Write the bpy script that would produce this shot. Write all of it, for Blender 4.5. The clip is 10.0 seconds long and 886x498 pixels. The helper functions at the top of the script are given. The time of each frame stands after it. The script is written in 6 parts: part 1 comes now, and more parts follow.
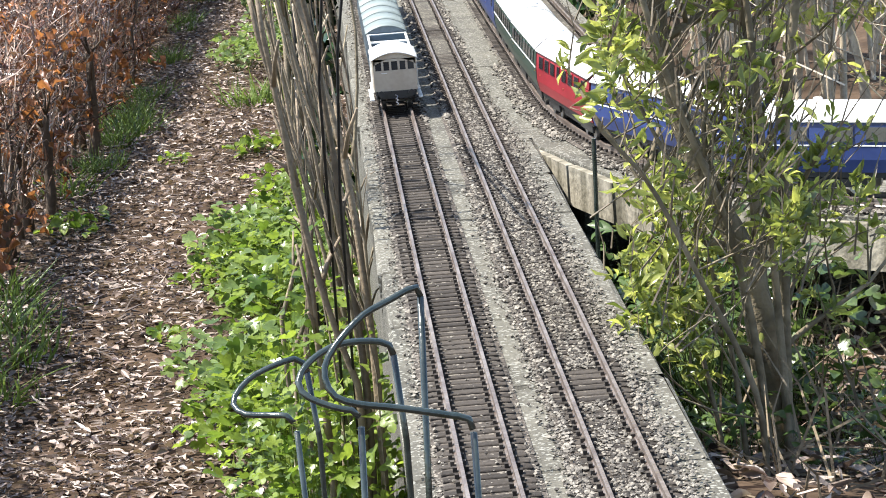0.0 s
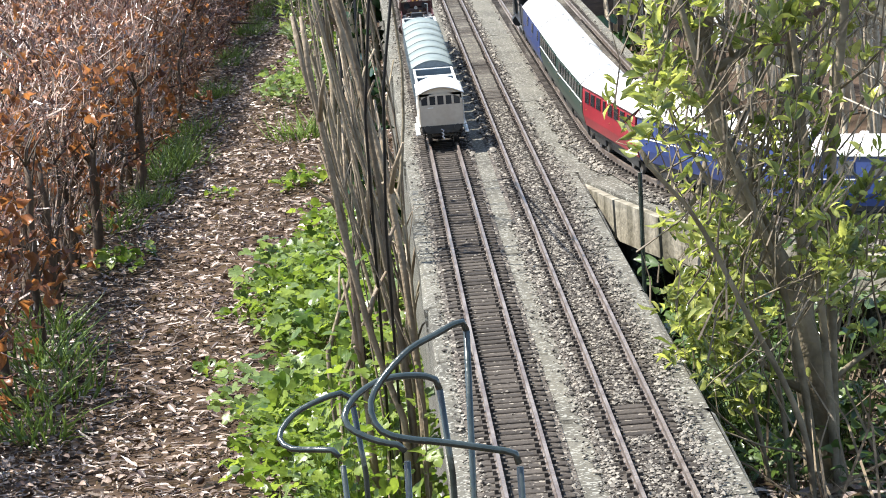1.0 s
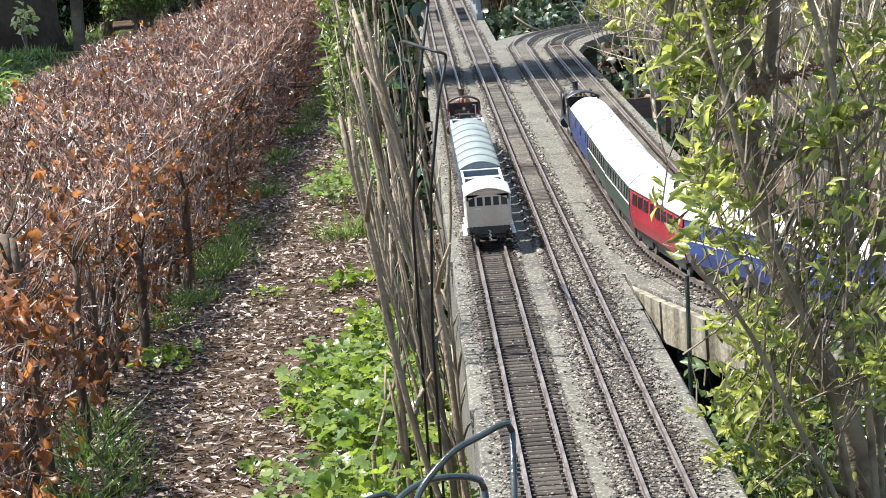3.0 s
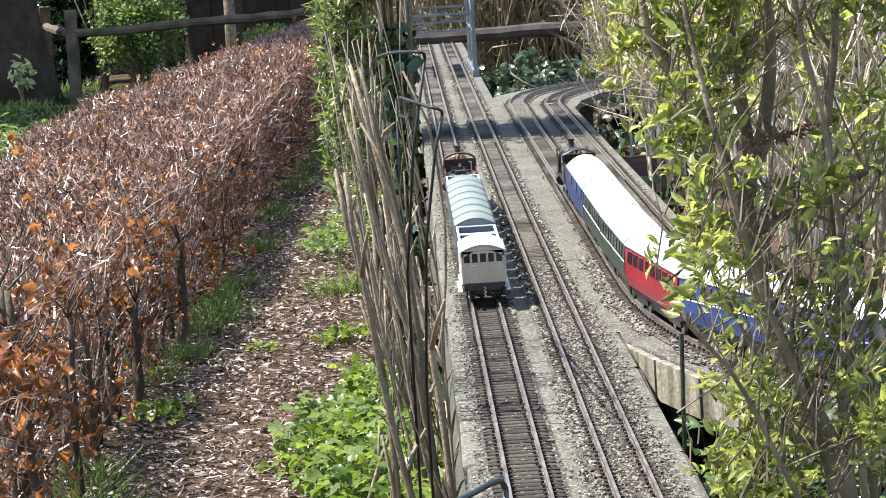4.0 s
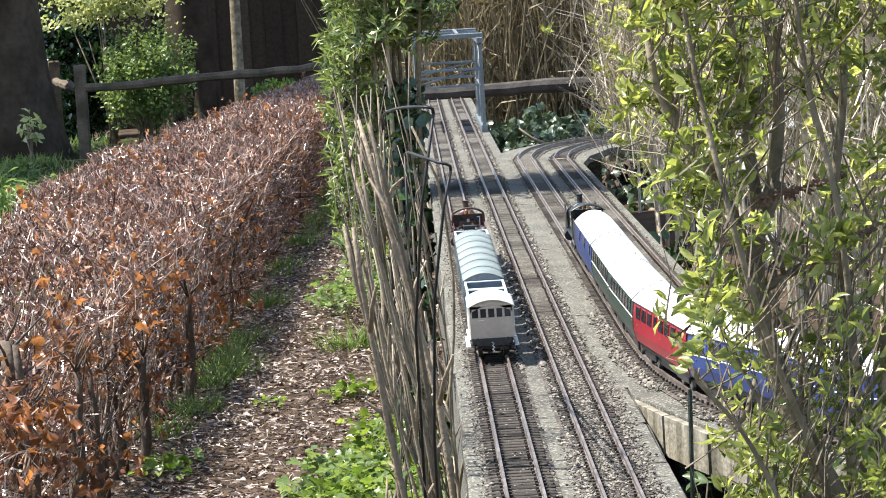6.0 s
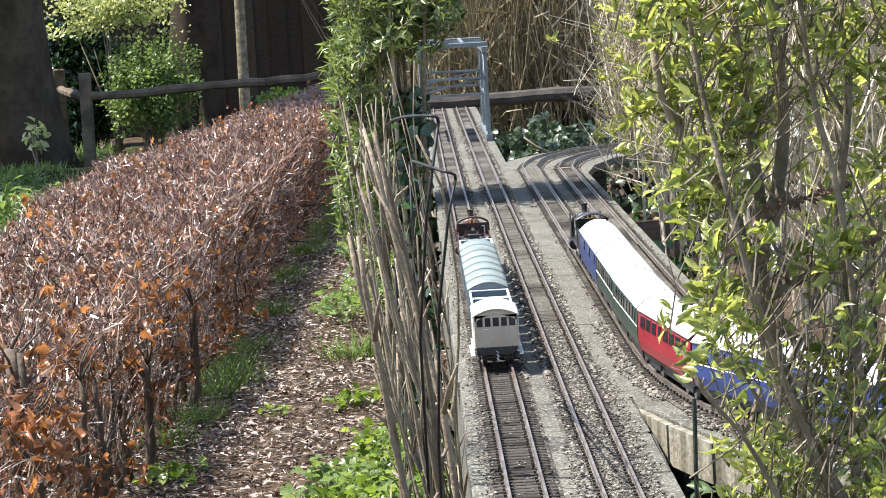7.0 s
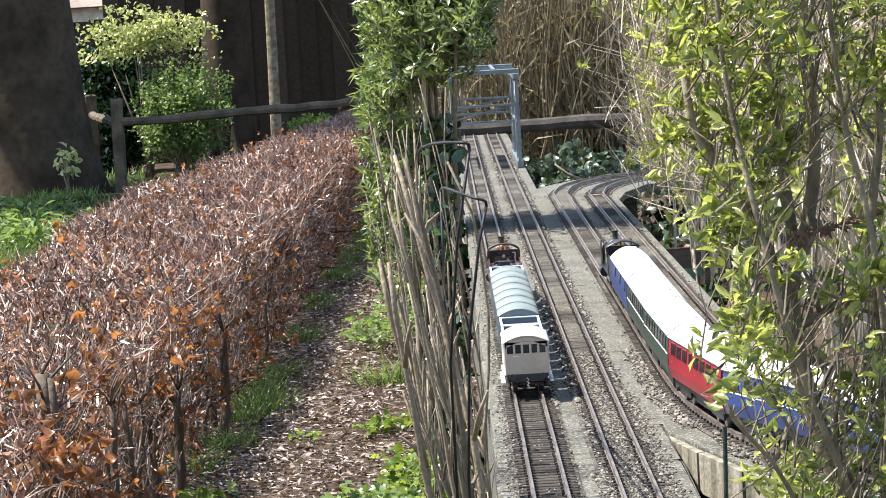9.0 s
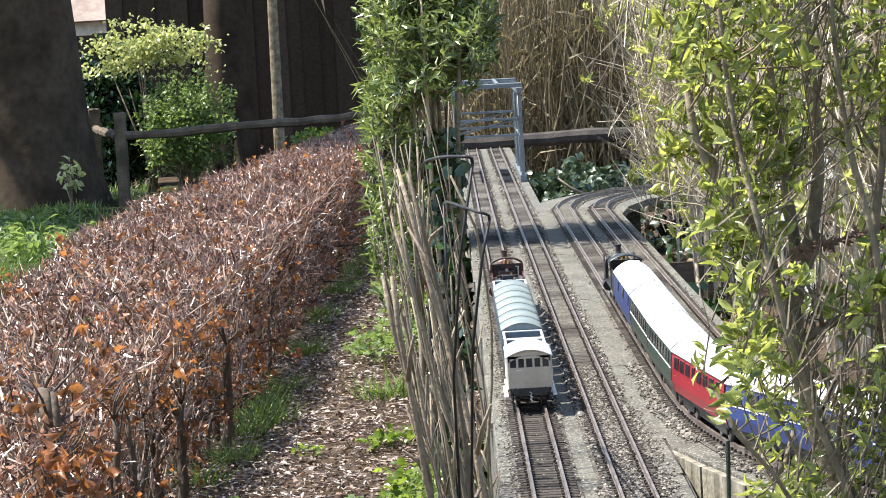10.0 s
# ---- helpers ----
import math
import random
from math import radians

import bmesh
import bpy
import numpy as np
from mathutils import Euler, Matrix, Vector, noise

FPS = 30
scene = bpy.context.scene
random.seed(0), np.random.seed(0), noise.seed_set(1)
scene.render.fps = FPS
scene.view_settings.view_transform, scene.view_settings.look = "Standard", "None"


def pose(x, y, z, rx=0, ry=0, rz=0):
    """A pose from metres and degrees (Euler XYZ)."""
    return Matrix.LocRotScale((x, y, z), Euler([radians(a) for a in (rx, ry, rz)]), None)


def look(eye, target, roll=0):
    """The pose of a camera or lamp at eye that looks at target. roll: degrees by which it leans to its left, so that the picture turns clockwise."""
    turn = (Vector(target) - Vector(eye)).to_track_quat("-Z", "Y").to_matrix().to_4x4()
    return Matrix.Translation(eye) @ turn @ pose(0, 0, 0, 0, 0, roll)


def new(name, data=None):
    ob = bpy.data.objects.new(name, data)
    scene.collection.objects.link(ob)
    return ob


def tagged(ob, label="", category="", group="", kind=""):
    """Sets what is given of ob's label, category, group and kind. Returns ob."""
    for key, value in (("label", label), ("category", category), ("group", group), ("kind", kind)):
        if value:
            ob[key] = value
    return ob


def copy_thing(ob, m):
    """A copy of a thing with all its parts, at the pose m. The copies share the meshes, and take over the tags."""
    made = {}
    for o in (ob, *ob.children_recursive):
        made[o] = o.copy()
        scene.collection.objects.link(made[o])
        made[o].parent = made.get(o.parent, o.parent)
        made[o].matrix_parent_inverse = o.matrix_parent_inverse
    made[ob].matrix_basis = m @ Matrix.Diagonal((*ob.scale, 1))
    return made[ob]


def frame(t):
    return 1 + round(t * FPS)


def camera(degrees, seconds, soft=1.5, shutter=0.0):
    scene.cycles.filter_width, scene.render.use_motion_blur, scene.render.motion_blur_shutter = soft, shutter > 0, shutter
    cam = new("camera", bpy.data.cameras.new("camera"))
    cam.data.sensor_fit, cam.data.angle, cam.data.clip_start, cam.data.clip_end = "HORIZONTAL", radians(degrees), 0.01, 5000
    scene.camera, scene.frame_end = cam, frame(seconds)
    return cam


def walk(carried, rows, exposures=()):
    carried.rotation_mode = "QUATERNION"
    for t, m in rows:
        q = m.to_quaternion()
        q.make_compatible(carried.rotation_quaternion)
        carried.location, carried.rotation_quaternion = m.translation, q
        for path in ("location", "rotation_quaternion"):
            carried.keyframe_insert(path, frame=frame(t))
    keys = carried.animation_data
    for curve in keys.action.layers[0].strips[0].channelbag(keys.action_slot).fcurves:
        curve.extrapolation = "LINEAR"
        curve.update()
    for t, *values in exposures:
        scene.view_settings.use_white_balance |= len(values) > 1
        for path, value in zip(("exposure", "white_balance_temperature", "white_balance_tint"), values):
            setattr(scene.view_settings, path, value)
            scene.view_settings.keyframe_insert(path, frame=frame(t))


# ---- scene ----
from mathutils import Quaternion

cam = camera(16.0, 10.0, soft=1.0)
PATH = [
    (0, pose(-0.119, 0.000, 0.694, 80.315, 4.279, -2.585)),
    (0.5, pose(-0.119, 0.000, 0.694, 80.655, 4.487, -2.204)),
    (1, pose(-0.119, 0.000, 0.694, 81.003, 4.432, -1.758)),
    (1.5, pose(-0.119, 0.000, 0.694, 81.391, 4.248, -1.307)),
    (2, pose(-0.119, 0.000, 0.694, 81.857, 4.282, -0.850)),
    (2.5, pose(-0.119, 0.000, 0.694, 82.369, 4.246, -0.746)),
    (2.7, pose(-0.119, 0.000, 0.694, 82.569, 4.246, -0.806)),
    (3.8, pose(-0.119, 0.000, 0.694, 83.767, 3.678, -0.893)),
    (4, pose(-0.119, 0.000, 0.694, 83.922, 3.648, -0.893)),
    (4.5, pose(-0.119, 0.000, 0.694, 84.275, 3.747, -0.924)),
    (5, pose(-0.119, 0.000, 0.694, 84.628, 3.570, -0.834)),
    (5.5, pose(-0.119, 0.000, 0.694, 84.838, 3.571, -0.748)),
    (7, pose(-0.119, 0.000, 0.694, 85.101, 3.451, -0.637)),
    (7.5, pose(-0.119, 0.000, 0.694, 85.273, 3.428, -0.494)),
    (8, pose(-0.119, 0.000, 0.694, 85.404, 3.348, -0.309)),
    (8.5, pose(-0.119, 0.000, 0.694, 85.553, 3.301, -0.138)),
    (9, pose(-0.119, 0.000, 0.694, 85.618, 3.314, -0.066)),
    (9.5, pose(-0.119, 0.000, 0.694, 85.751, 3.326, 0.003)),
    (10, pose(-0.119, 0.000, 0.694, 85.875, 3.279, -0.006)),
]
walk(cam, PATH)

# ---- light ----
SUN_AZ = Vector((-0.997, 0.08, 0)).normalized()   # towards the sun, over the ground
SUN_EL = radians(61)
world = bpy.data.worlds.new("sky")
scene.world = world
world.use_nodes = True
wn = world.node_tree
sky = wn.nodes.new("ShaderNodeTexSky")
sky.sky_type = "NISHITA"
sky.sun_disc = False
sky.sun_elevation = SUN_EL
sky.sun_rotation = math.atan2(SUN_AZ.x, SUN_AZ.y)
wn.links.new(sky.outputs[0], wn.nodes["Background"].inputs[0])
wn.nodes["Background"].inputs[1].default_value = 0.135
sun_data = bpy.data.lights.new("sun", "SUN")
sun_data.energy = 5.0
sun_data.angle = radians(0.5)
sun_data.color = (0.985, 0.95, 0.895)
sun = new("sun", sun_data)
sun_dir = Vector((SUN_AZ.x * math.cos(SUN_EL), SUN_AZ.y * math.cos(SUN_EL), math.sin(SUN_EL)))
sun.matrix_world = look(sun_dir * 40, (0, 0, 0))
scene.view_settings.exposure = 1.45

# ---- building tools ----
RNG = np.random.default_rng(7)


class Mesh:
    """Gathers vertices and faces of one part."""

    def __init__(self):
        self.v, self.f = [], []

    def add(self, verts, faces):
        k = len(self.v)
        self.v += [tuple(p) for p in verts]
        self.f += [tuple(k + i for i in q) for q in faces]
        return self

    def box(self, x0, x1, y0, y1, z0, z1, b=0.0):
        """A box; b: the width of the chamfer round its top and upright edges."""
        if b <= 0:
            v = [(x, y, z) for z in (z0, z1) for x, y in ((x0, y0), (x1, y0), (x1, y1), (x0, y1))]
            return self.add(v, [(3, 2, 1, 0), (4, 5, 6, 7), (0, 1, 5, 4), (1, 2, 6, 5), (2, 3, 7, 6), (3, 0, 4, 7)])
        ring = lambda c, z: [(x0 + c, y0, z), (x1 - c, y0, z), (x1, y0 + c, z), (x1, y1 - c, z), (x1 - c, y1, z), (x0 + c, y1, z), (x0, y1 - c, z), (x0, y0 + c, z)]
        inner = [(x0 + b, y0 + b, z1), (x1 - b, y0 + b, z1), (x1 - b, y0 + b, z1), (x1 - b, y1 - b, z1), (x1 - b, y1 - b, z1), (x0 + b, y1 - b, z1), (x0 + b, y1 - b, z1), (x0 + b, y0 + b, z1)]
        v = ring(b, z0) + ring(b, z1 - b) + inner
        f = [tuple(range(7, -1, -1))]
        for i in range(8):
            j = (i + 1) % 8
            f.append((i, j, 8 + j, 8 + i))
        for i in (0, 2, 4, 6):
            f.append((8 + i, 8 + i + 1, 16 + i + 1, 16 + i))
            j = (i + 2) % 8
            f.append((8 + i + 1, 8 + j, 16 + i + 1))
        f.append((16, 18, 20, 22))
        return self.add(v, f)

    def tube(self, path, radii, sides=6, closed_ends=True):
        path = [Vector(p) for p in path]
        if not isinstance(radii, (list, tuple)):
            radii = [radii] * len(path)
        k, n = len(self.v), len(path)
        d0 = (path[1] - path[0]).normalized()
        u = d0.cross(Vector((0.31, 0.17, 0.93))).normalized()
        for i, p in enumerate(path):
            d = (path[min(i + 1, n - 1)] - path[max(i - 1, 0)]).normalized()
            u = (u - d * u.dot(d)).normalized()
            w = d.cross(u)
            for s in range(sides):
                a = 2 * math.pi * s / sides
                self.v.append(tuple(p + (u * math.cos(a) + w * math.sin(a)) * radii[i]))
        for i in range(n - 1):
            for s in range(sides):
                t = (s + 1) % sides
                self.f.append((k + i * sides + s, k + i * sides + t, k + (i + 1) * sides + t, k + (i + 1) * sides + s))
        if closed_ends:
            self.f.append(tuple(k + s for s in reversed(range(sides))))
            self.f.append(tuple(k + (n - 1) * sides + s for s in range(sides)))
        return self

    def arch(self, half, z, rise, y0, y1, thick, n=10, over=0.0):
        """A roof sheet curved over x, between y0 and y1, its eaves at z."""
        k = len(self.v)
        w = half + over
        for y in (y0, y1):
            for dz in (0, -thick):
                for i in range(n + 1):
                    s = 2 * i / n - 1
                    self.v.append((s * w, y, z + rise * (1 - s * s) + dz))
        m = n + 1
        for i in range(n):
            self.f.append((k + i, k + i + 1, k + 2 * m + i + 1, k + 2 * m + i))
            self.f.append((k + m + i + 1, k + m + i, k + 3 * m + i, k + 3 * m + i + 1))
            self.f.append((k + i + 1, k + i, k + m + i, k + m + i + 1))
            self.f.append((k + 2 * m + i, k + 2 * m + i + 1, k + 3 * m + i + 1, k + 3 * m + i))
        self.f.append((k, k + 2 * m, k + 3 * m, k + m))
        self.f.append((k + n, k + m + n, k + 3 * m + n, k + 2 * m + n))
        return self


def raw_mesh(name, verts, faces, material, smooth=False):
    me = bpy.data.meshes.new(name)
    me.from_pydata(verts, [], faces)
    if material:
        me.materials.append(material)
    if smooth:
        me.polygons.foreach_set("use_smooth", [True] * len(me.polygons))
    me.update()
    return me


def part(name, mesh, material, parent=None, label="", smooth=False):
    """Links a Mesh (or mesh data) as one object under a thing or a part."""
    data = raw_mesh(name, mesh.v, mesh.f, material, smooth) if isinstance(mesh, Mesh) else mesh
    ob = new(name, data)
    if parent:
        ob.parent = parent
    return tagged(ob, label)


def thing(name, m, label, category, group="", kind=""):
    ob = new(name)
    ob.empty_display_size = 0.05
    ob.matrix_basis = m
    return tagged(ob, label, category, group, kind)


def unit(a):
    return a / np.maximum(np.linalg.norm(a, axis=-1, keepdims=True), 1e-9)


def blades(name, base, way, normal, length, width, material, fold=0.15, bend=0.2, shape="lance"):
    """Mesh data of many leaves: each starts at base, runs along way, its face towards normal."""
    n = len(base)
    d = unit(np.asarray(way, float))
    s = unit(np.cross(d, normal))
    u = np.cross(s, d)
    L = np.broadcast_to(np.asarray(length, float), (n,))[:, None]
    W = np.broadcast_to(np.asarray(width, float), (n,))[:, None]
    b = np.asarray(base, float)
    if shape == "lance":
        spots = [(0, 0, 0), (0.42, 0.5, 1), (0.45, 0, 0.0), (0.42, -0.5, 1), (1, 0, -1)]
        faces = [(0, 1, 2), (0, 2, 3), (2, 1, 4), (2, 4, 3)]
    elif shape == "leaf":
        spots = [(0, 0, 0), (0.2, 0.32, 0.7), (0.45, 0.5, 1), (0.72, 0.36, 0.6), (1, 0, -1), (0.72, -0.36, 0.6), (0.45, -0.5, 1), (0.2, -0.32, 0.7), (0.3, 0, 0), (0.68, 0, -0.35)]
        faces = [(0, 1, 8), (1, 2, 8), (2, 9, 8), (2, 3, 9), (3, 4, 9), (4, 5, 9), (5, 6, 9), (6, 8, 9), (6, 7, 8), (7, 0, 8)]
    elif shape == "round":
        spots = [(0, 0, 0), (0.28, 0.48, 0.7), (0.72, 0.42, 0.9), (1, 0, -1), (0.72, -0.42, 0.9), (0.28, -0.48, 0.7), (0.5, 0, 0)]
        faces = [(0, 1, 6), (1, 2, 6), (2, 3, 6), (3, 4, 6), (4, 5, 6), (5, 0, 6)]
    else:   # lobed: three round leaflets from one point
        spots = [(0, 0, 0), (0.0, 0.3, 0.3), (0.12, 0.58, 0.8), (0.38, 0.66, 1), (0.55, 0.45, 0.6), (0.5, 0.2, 0.1), (0.7, 0.33, 0.5), (0.92, 0.24, 0.2), (1, 0, -0.8)]
        spots += [(a, -c, e) for a, c, e in spots[7:0:-1]] + [(0.4, 0, 0)]
        faces = [(i, i + 1, 16) for i in range(15)] + [(15, 0, 16)]
    V = np.stack([b + d * L * a + s * W * c + u * (W * fold * max(e, 0) - L * bend * max(-e, 0)) for a, c, e in spots], 1)
    k = len(spots)
    F = (np.arange(n)[:, None, None] * k + np.array(faces)[None]).reshape(-1, 3)
    return raw_mesh(name, V.reshape(-1, 3).tolist(), F.tolist(), material, shape != "lance")


def twigs(name, p0, p1, p2, r0, r1, material):
    """Mesh data of many thin bent twigs, three-sided, running out to a point."""
    n = len(p0)
    d = unit(p1 - p0)
    a = unit(np.cross(d, unit(RNG.normal(size=(n, 3)))))
    b = np.cross(d, a)
    r0 = np.broadcast_to(r0, (n,))[:, None]
    r1 = np.broadcast_to(r1, (n,))[:, None]
    rows = []
    for p, r in ((p0, r0), (p1, r1)):
        for k in range(3):
            t = 2 * math.pi * k / 3
            rows.append(p + (a * math.cos(t) + b * math.sin(t)) * r)
    rows.append(p2)
    V = np.stack(rows, 1)
    faces = [(0, 1, 4), (0, 4, 3), (1, 2, 5), (1, 5, 4), (2, 0, 3), (2, 3, 5), (3, 4, 6), (4, 5, 6), (5, 3, 6)]
    F = (np.arange(n)[:, None, None] * 7 + np.array(faces)[None]).reshape(-1, 3)
    return raw_mesh(name, V.reshape(-1, 3).tolist(), F.tolist(), material)


def rock_mesh(name, material, p, size, squash=0.7):
    """Mesh data of many small angular stones."""
    n = len(p)
    base = np.array([(1, 0, 0), (-1, 0, 0), (0, 1, 0), (0, -1, 0), (0, 0, 1), (0, 0, -1), (.6, .6, .5), (-.6, -.5, .55)], float)
    V = base[None] * (0.7 + 0.6 * RNG.random((n, 8, 1)))
    V[:, :, 2] *= squash
    a = RNG.random(n) * 2 * math.pi
    c, s = np.cos(a)[:, None], np.sin(a)[:, None]
    x, y = V[:, :, 0] * c - V[:, :, 1] * s, V[:, :, 0] * s + V[:, :, 1] * c
    V = np.stack([x, y, V[:, :, 2]], -1) * size[:, None, None] + p[:, None]
    faces = [(0, 2, 6), (2, 4, 6), (4, 0, 6), (1, 3, 7), (3, 4, 7), (4, 1, 7), (2, 1, 4), (3, 0, 4), (2, 0, 5), (1, 2, 5), (3, 1, 5), (0, 3, 5)]
    F = (np.arange(n)[:, None, None] * 8 + np.array(faces)[None]).reshape(-1, 3)
    return raw_mesh(name, V.reshape(-1, 3).tolist(), F.tolist(), material)


def smooth_line(points, step):
    """A Catmull-Rom line through the points, cut into even steps."""
    p = [np.array(q, float) for q in points]
    p = [2 * p[0] - p[1]] + p + [2 * p[-1] - p[-2]]
    out = []
    for i in range(1, len(p) - 2):
        for t in np.linspace(0, 1, 40, endpoint=False):
            out.append(0.5 * (2 * p[i] + (p[i + 1] - p[i - 1]) * t + (2 * p[i - 1] - 5 * p[i] + 4 * p[i + 1] - p[i + 2]) * t * t + (3 * p[i] - p[i - 1] - 3 * p[i + 1] + p[i + 2]) * t ** 3))
    out.append(p[-2])
    out = np.array(out)
    s = np.r_[0, np.cumsum(np.linalg.norm(np.diff(out, axis=0), axis=1))]
    want = np.arange(0, s[-1], step)
    return np.stack([np.interp(want, s, out[:, k]) for k in range(out.shape[1])], 1)


# ---- materials ----
def shader(name, c1, c2, scale=8.0, rough=0.7, bump=0.3, fine=60.0, metal=0.0, speck=None, vary="", spec=0.4, glow=0.0, amount=0.5, span=(0.15, 0.85), run=1.0):
    """Two colours mixed over broad patches, a fine grain on top, relief; speck: a third colour in small grains;
    vary: 'island' or 'object' for a tone of its own on each piece, spread over span; glow: how much light passes through;
    run: below 1, patches drawn out downwards as streaks."""
    m = bpy.data.materials.new(name)
    m.use_nodes = True
    t = m.node_tree
    N, link = t.nodes, t.links.new
    b = N["Principled BSDF"]
    geo = N.new("ShaderNodeNewGeometry")
    n1, n2 = N.new("ShaderNodeTexNoise"), N.new("ShaderNodeTexNoise")
    n1.inputs["Scale"].default_value, n1.inputs["Detail"].default_value = scale, 5
    n2.inputs["Scale"].default_value, n2.inputs["Detail"].default_value = fine, 3
    if run < 1:
        squeeze = N.new("ShaderNodeVectorMath")
        squeeze.operation = "MULTIPLY"
        squeeze.inputs[1].default_value = (1, 1, run)
        link(geo.outputs["Position"], squeeze.inputs[0])
        link(squeeze.outputs[0], n1.inputs["Vector"])
    else:
        link(geo.outputs["Position"], n1.inputs["Vector"])
    link(geo.outputs["Position"], n2.inputs["Vector"])
    ramp = N.new("ShaderNodeValToRGB")
    ramp.color_ramp.elements[0].position, ramp.color_ramp.elements[1].position = 0.36, 0.64
    ramp.color_ramp.elements[0].color, ramp.color_ramp.elements[1].color = (*c1, 1), (*c2, 1)
    src = n1.outputs["Fac"]
    if vary:
        mixv = N.new("ShaderNodeMix")
        mixv.inputs[0].default_value = 0.7
        link(n1.outputs["Fac"], mixv.inputs[2])
        if vary == "island":
            link(geo.outputs["Random Per Island"], mixv.inputs[3])
        else:
            info = N.new("ShaderNodeObjectInfo")
            link(info.outputs["Random"], mixv.inputs[3])
        src = mixv.outputs[0]
        ramp.color_ramp.elements[0].position, ramp.color_ramp.elements[1].position = span
    link(src, ramp.inputs[0])
    grain = N.new("ShaderNodeMix")
    grain.data_type, grain.blend_type = "RGBA", "MULTIPLY"
    grain.inputs[0].default_value = amount
    gr = N.new("ShaderNodeValToRGB")
    gr.color_ramp.elements[0].position, gr.color_ramp.elements[1].position = 0.3, 0.6
    gr.color_ramp.elements[0].color, gr.color_ramp.elements[1].color = (0.45, 0.45, 0.45, 1), (1.15, 1.15, 1.15, 1)
    link(n2.outputs["Fac"], gr.inputs[0])
    link(ramp.outputs[0], grain.inputs[6])
    link(gr.outputs[0], grain.inputs[7])
    col = grain.outputs[2]
    if speck:
        colour, sc, cut = speck
        vo = N.new("ShaderNodeTexVoronoi")
        vo.inputs["Scale"].default_value = sc
        link(geo.outputs["Position"], vo.inputs["Vector"])
        cr = N.new("ShaderNodeValToRGB")
        cr.color_ramp.elements[0].position, cr.color_ramp.elements[1].position = cut, cut + 0.06
        cr.color_ramp.elements[0].color, cr.color_ramp.elements[1].color = (1, 1, 1, 1), (0, 0, 0, 1)
        sep = N.new("ShaderNodeSeparateColor")
        link(vo.outputs["Color"], sep.inputs[0])
        link(sep.outputs[0], cr.inputs[0])
        mx = N.new("ShaderNodeMix")
        mx.data_type = "RGBA"
        link(cr.outputs[0], mx.inputs[0])
        link(col, mx.inputs[6])
        mx.inputs[7].default_value = (*colour, 1)
        col = mx.outputs[2]
    link(col, b.inputs["Base Color"])
    b.inputs["Roughness"].default_value, b.inputs["Metallic"].default_value = rough, metal
    b.inputs["Specular IOR Level"].default_value = spec
    if bump:
        bp = N.new("ShaderNodeBump")
        bp.inputs["Strength"].default_value, bp.inputs["Distance"].default_value = bump, 0.004
        link(n2.outputs["Fac"], bp.inputs["Height"])
        link(bp.outputs[0], b.inputs["Normal"])
    if glow:
        tr = N.new("ShaderNodeBsdfTranslucent")
        bright = N.new("ShaderNodeMix")
        bright.data_type, bright.blend_type = "RGBA", "MULTIPLY"
        bright.inputs[0].default_value = 1.0
        bright.inputs[7].default_value = (1.35, 1.35, 0.95, 1)
        link(col, bright.inputs[6])
        link(bright.outputs[2], tr.inputs["Color"])
        ms = N.new("ShaderNodeMixShader")
        ms.inputs[0].default_value = glow
        link(b.outputs[0], ms.inputs[1])
        link(tr.outputs[0], ms.inputs[2])
        link(ms.outputs[0], N["Material Output"].inputs["Surface"])
    return m


SOIL = shader("soil", (0.03, 0.02, 0.013), (0.08, 0.054, 0.036), 6, 0.95, 0.8, 45, spec=0.1)
LITTER = shader("litter", (0.047, 0.027, 0.019), (0.50, 0.385, 0.305), 9, 0.36, 0.3, 120, vary="island", glow=0.1, spec=0.5, span=(0.25, 1.0))
CHIP = shader("chip", (0.045, 0.028, 0.02), (0.52, 0.42, 0.34), 9, 0.4, 0.3, 150, vary="island", spec=0.5, span=(0.25, 1.0))
LAWN = shader("lawn", (0.022, 0.024, 0.011), (0.042, 0.05, 0.017), 3, 0.95, 0.8, 50, spec=0.05)
CONCRETE = shader("concrete", (0.062, 0.057, 0.043), (0.112, 0.104, 0.080), 5, 0.85, 0.7, 190, speck=((0.23, 0.225, 0.19), 330, 0.12))
CONCRETE_WALL = shader("concrete_wall", (0.095, 0.085, 0.055), (0.29, 0.262, 0.20), 30, 0.88, 0.5, 120, run=0.18)
BALLAST = shader("ballast", (0.02, 0.016, 0.012), (0.325, 0.292, 0.238), 12, 0.75, 0.3, 300, vary="island", span=(0.18, 1.0))
SLEEPER = shader("sleeper", (0.027, 0.0225, 0.0185), (0.066, 0.056, 0.046), 14, 0.85, 0.4, 260, vary="object", spec=0.2)
SLEEPER_MANY = shader("sleeper_many", (0.027, 0.0225, 0.0185), (0.066, 0.056, 0.046), 14, 0.85, 0.4, 260, vary="island", spec=0.2)
SAND = shader("sand_bed", (0.042, 0.037, 0.028), (0.086, 0.078, 0.06), 7, 0.9, 0.8, 200, speck=((0.22, 0.195, 0.155), 260, 0.09))
INFILL = shader("infill", (0.036, 0.029, 0.022), (0.08, 0.066, 0.052), 14, 0.9, 0.8, 240, speck=((0.21, 0.185, 0.15), 240, 0.06))
RAIL = shader("rail", (0.13, 0.098, 0.08), (0.25, 0.21, 0.18), 20, 0.42, 0.2, 200, metal=0.4)
ROOF_GREY = shader("roof_grey", (0.15, 0.18, 0.172), (0.195, 0.228, 0.218), 10, 0.55, 0.06, 90, amount=0.12)
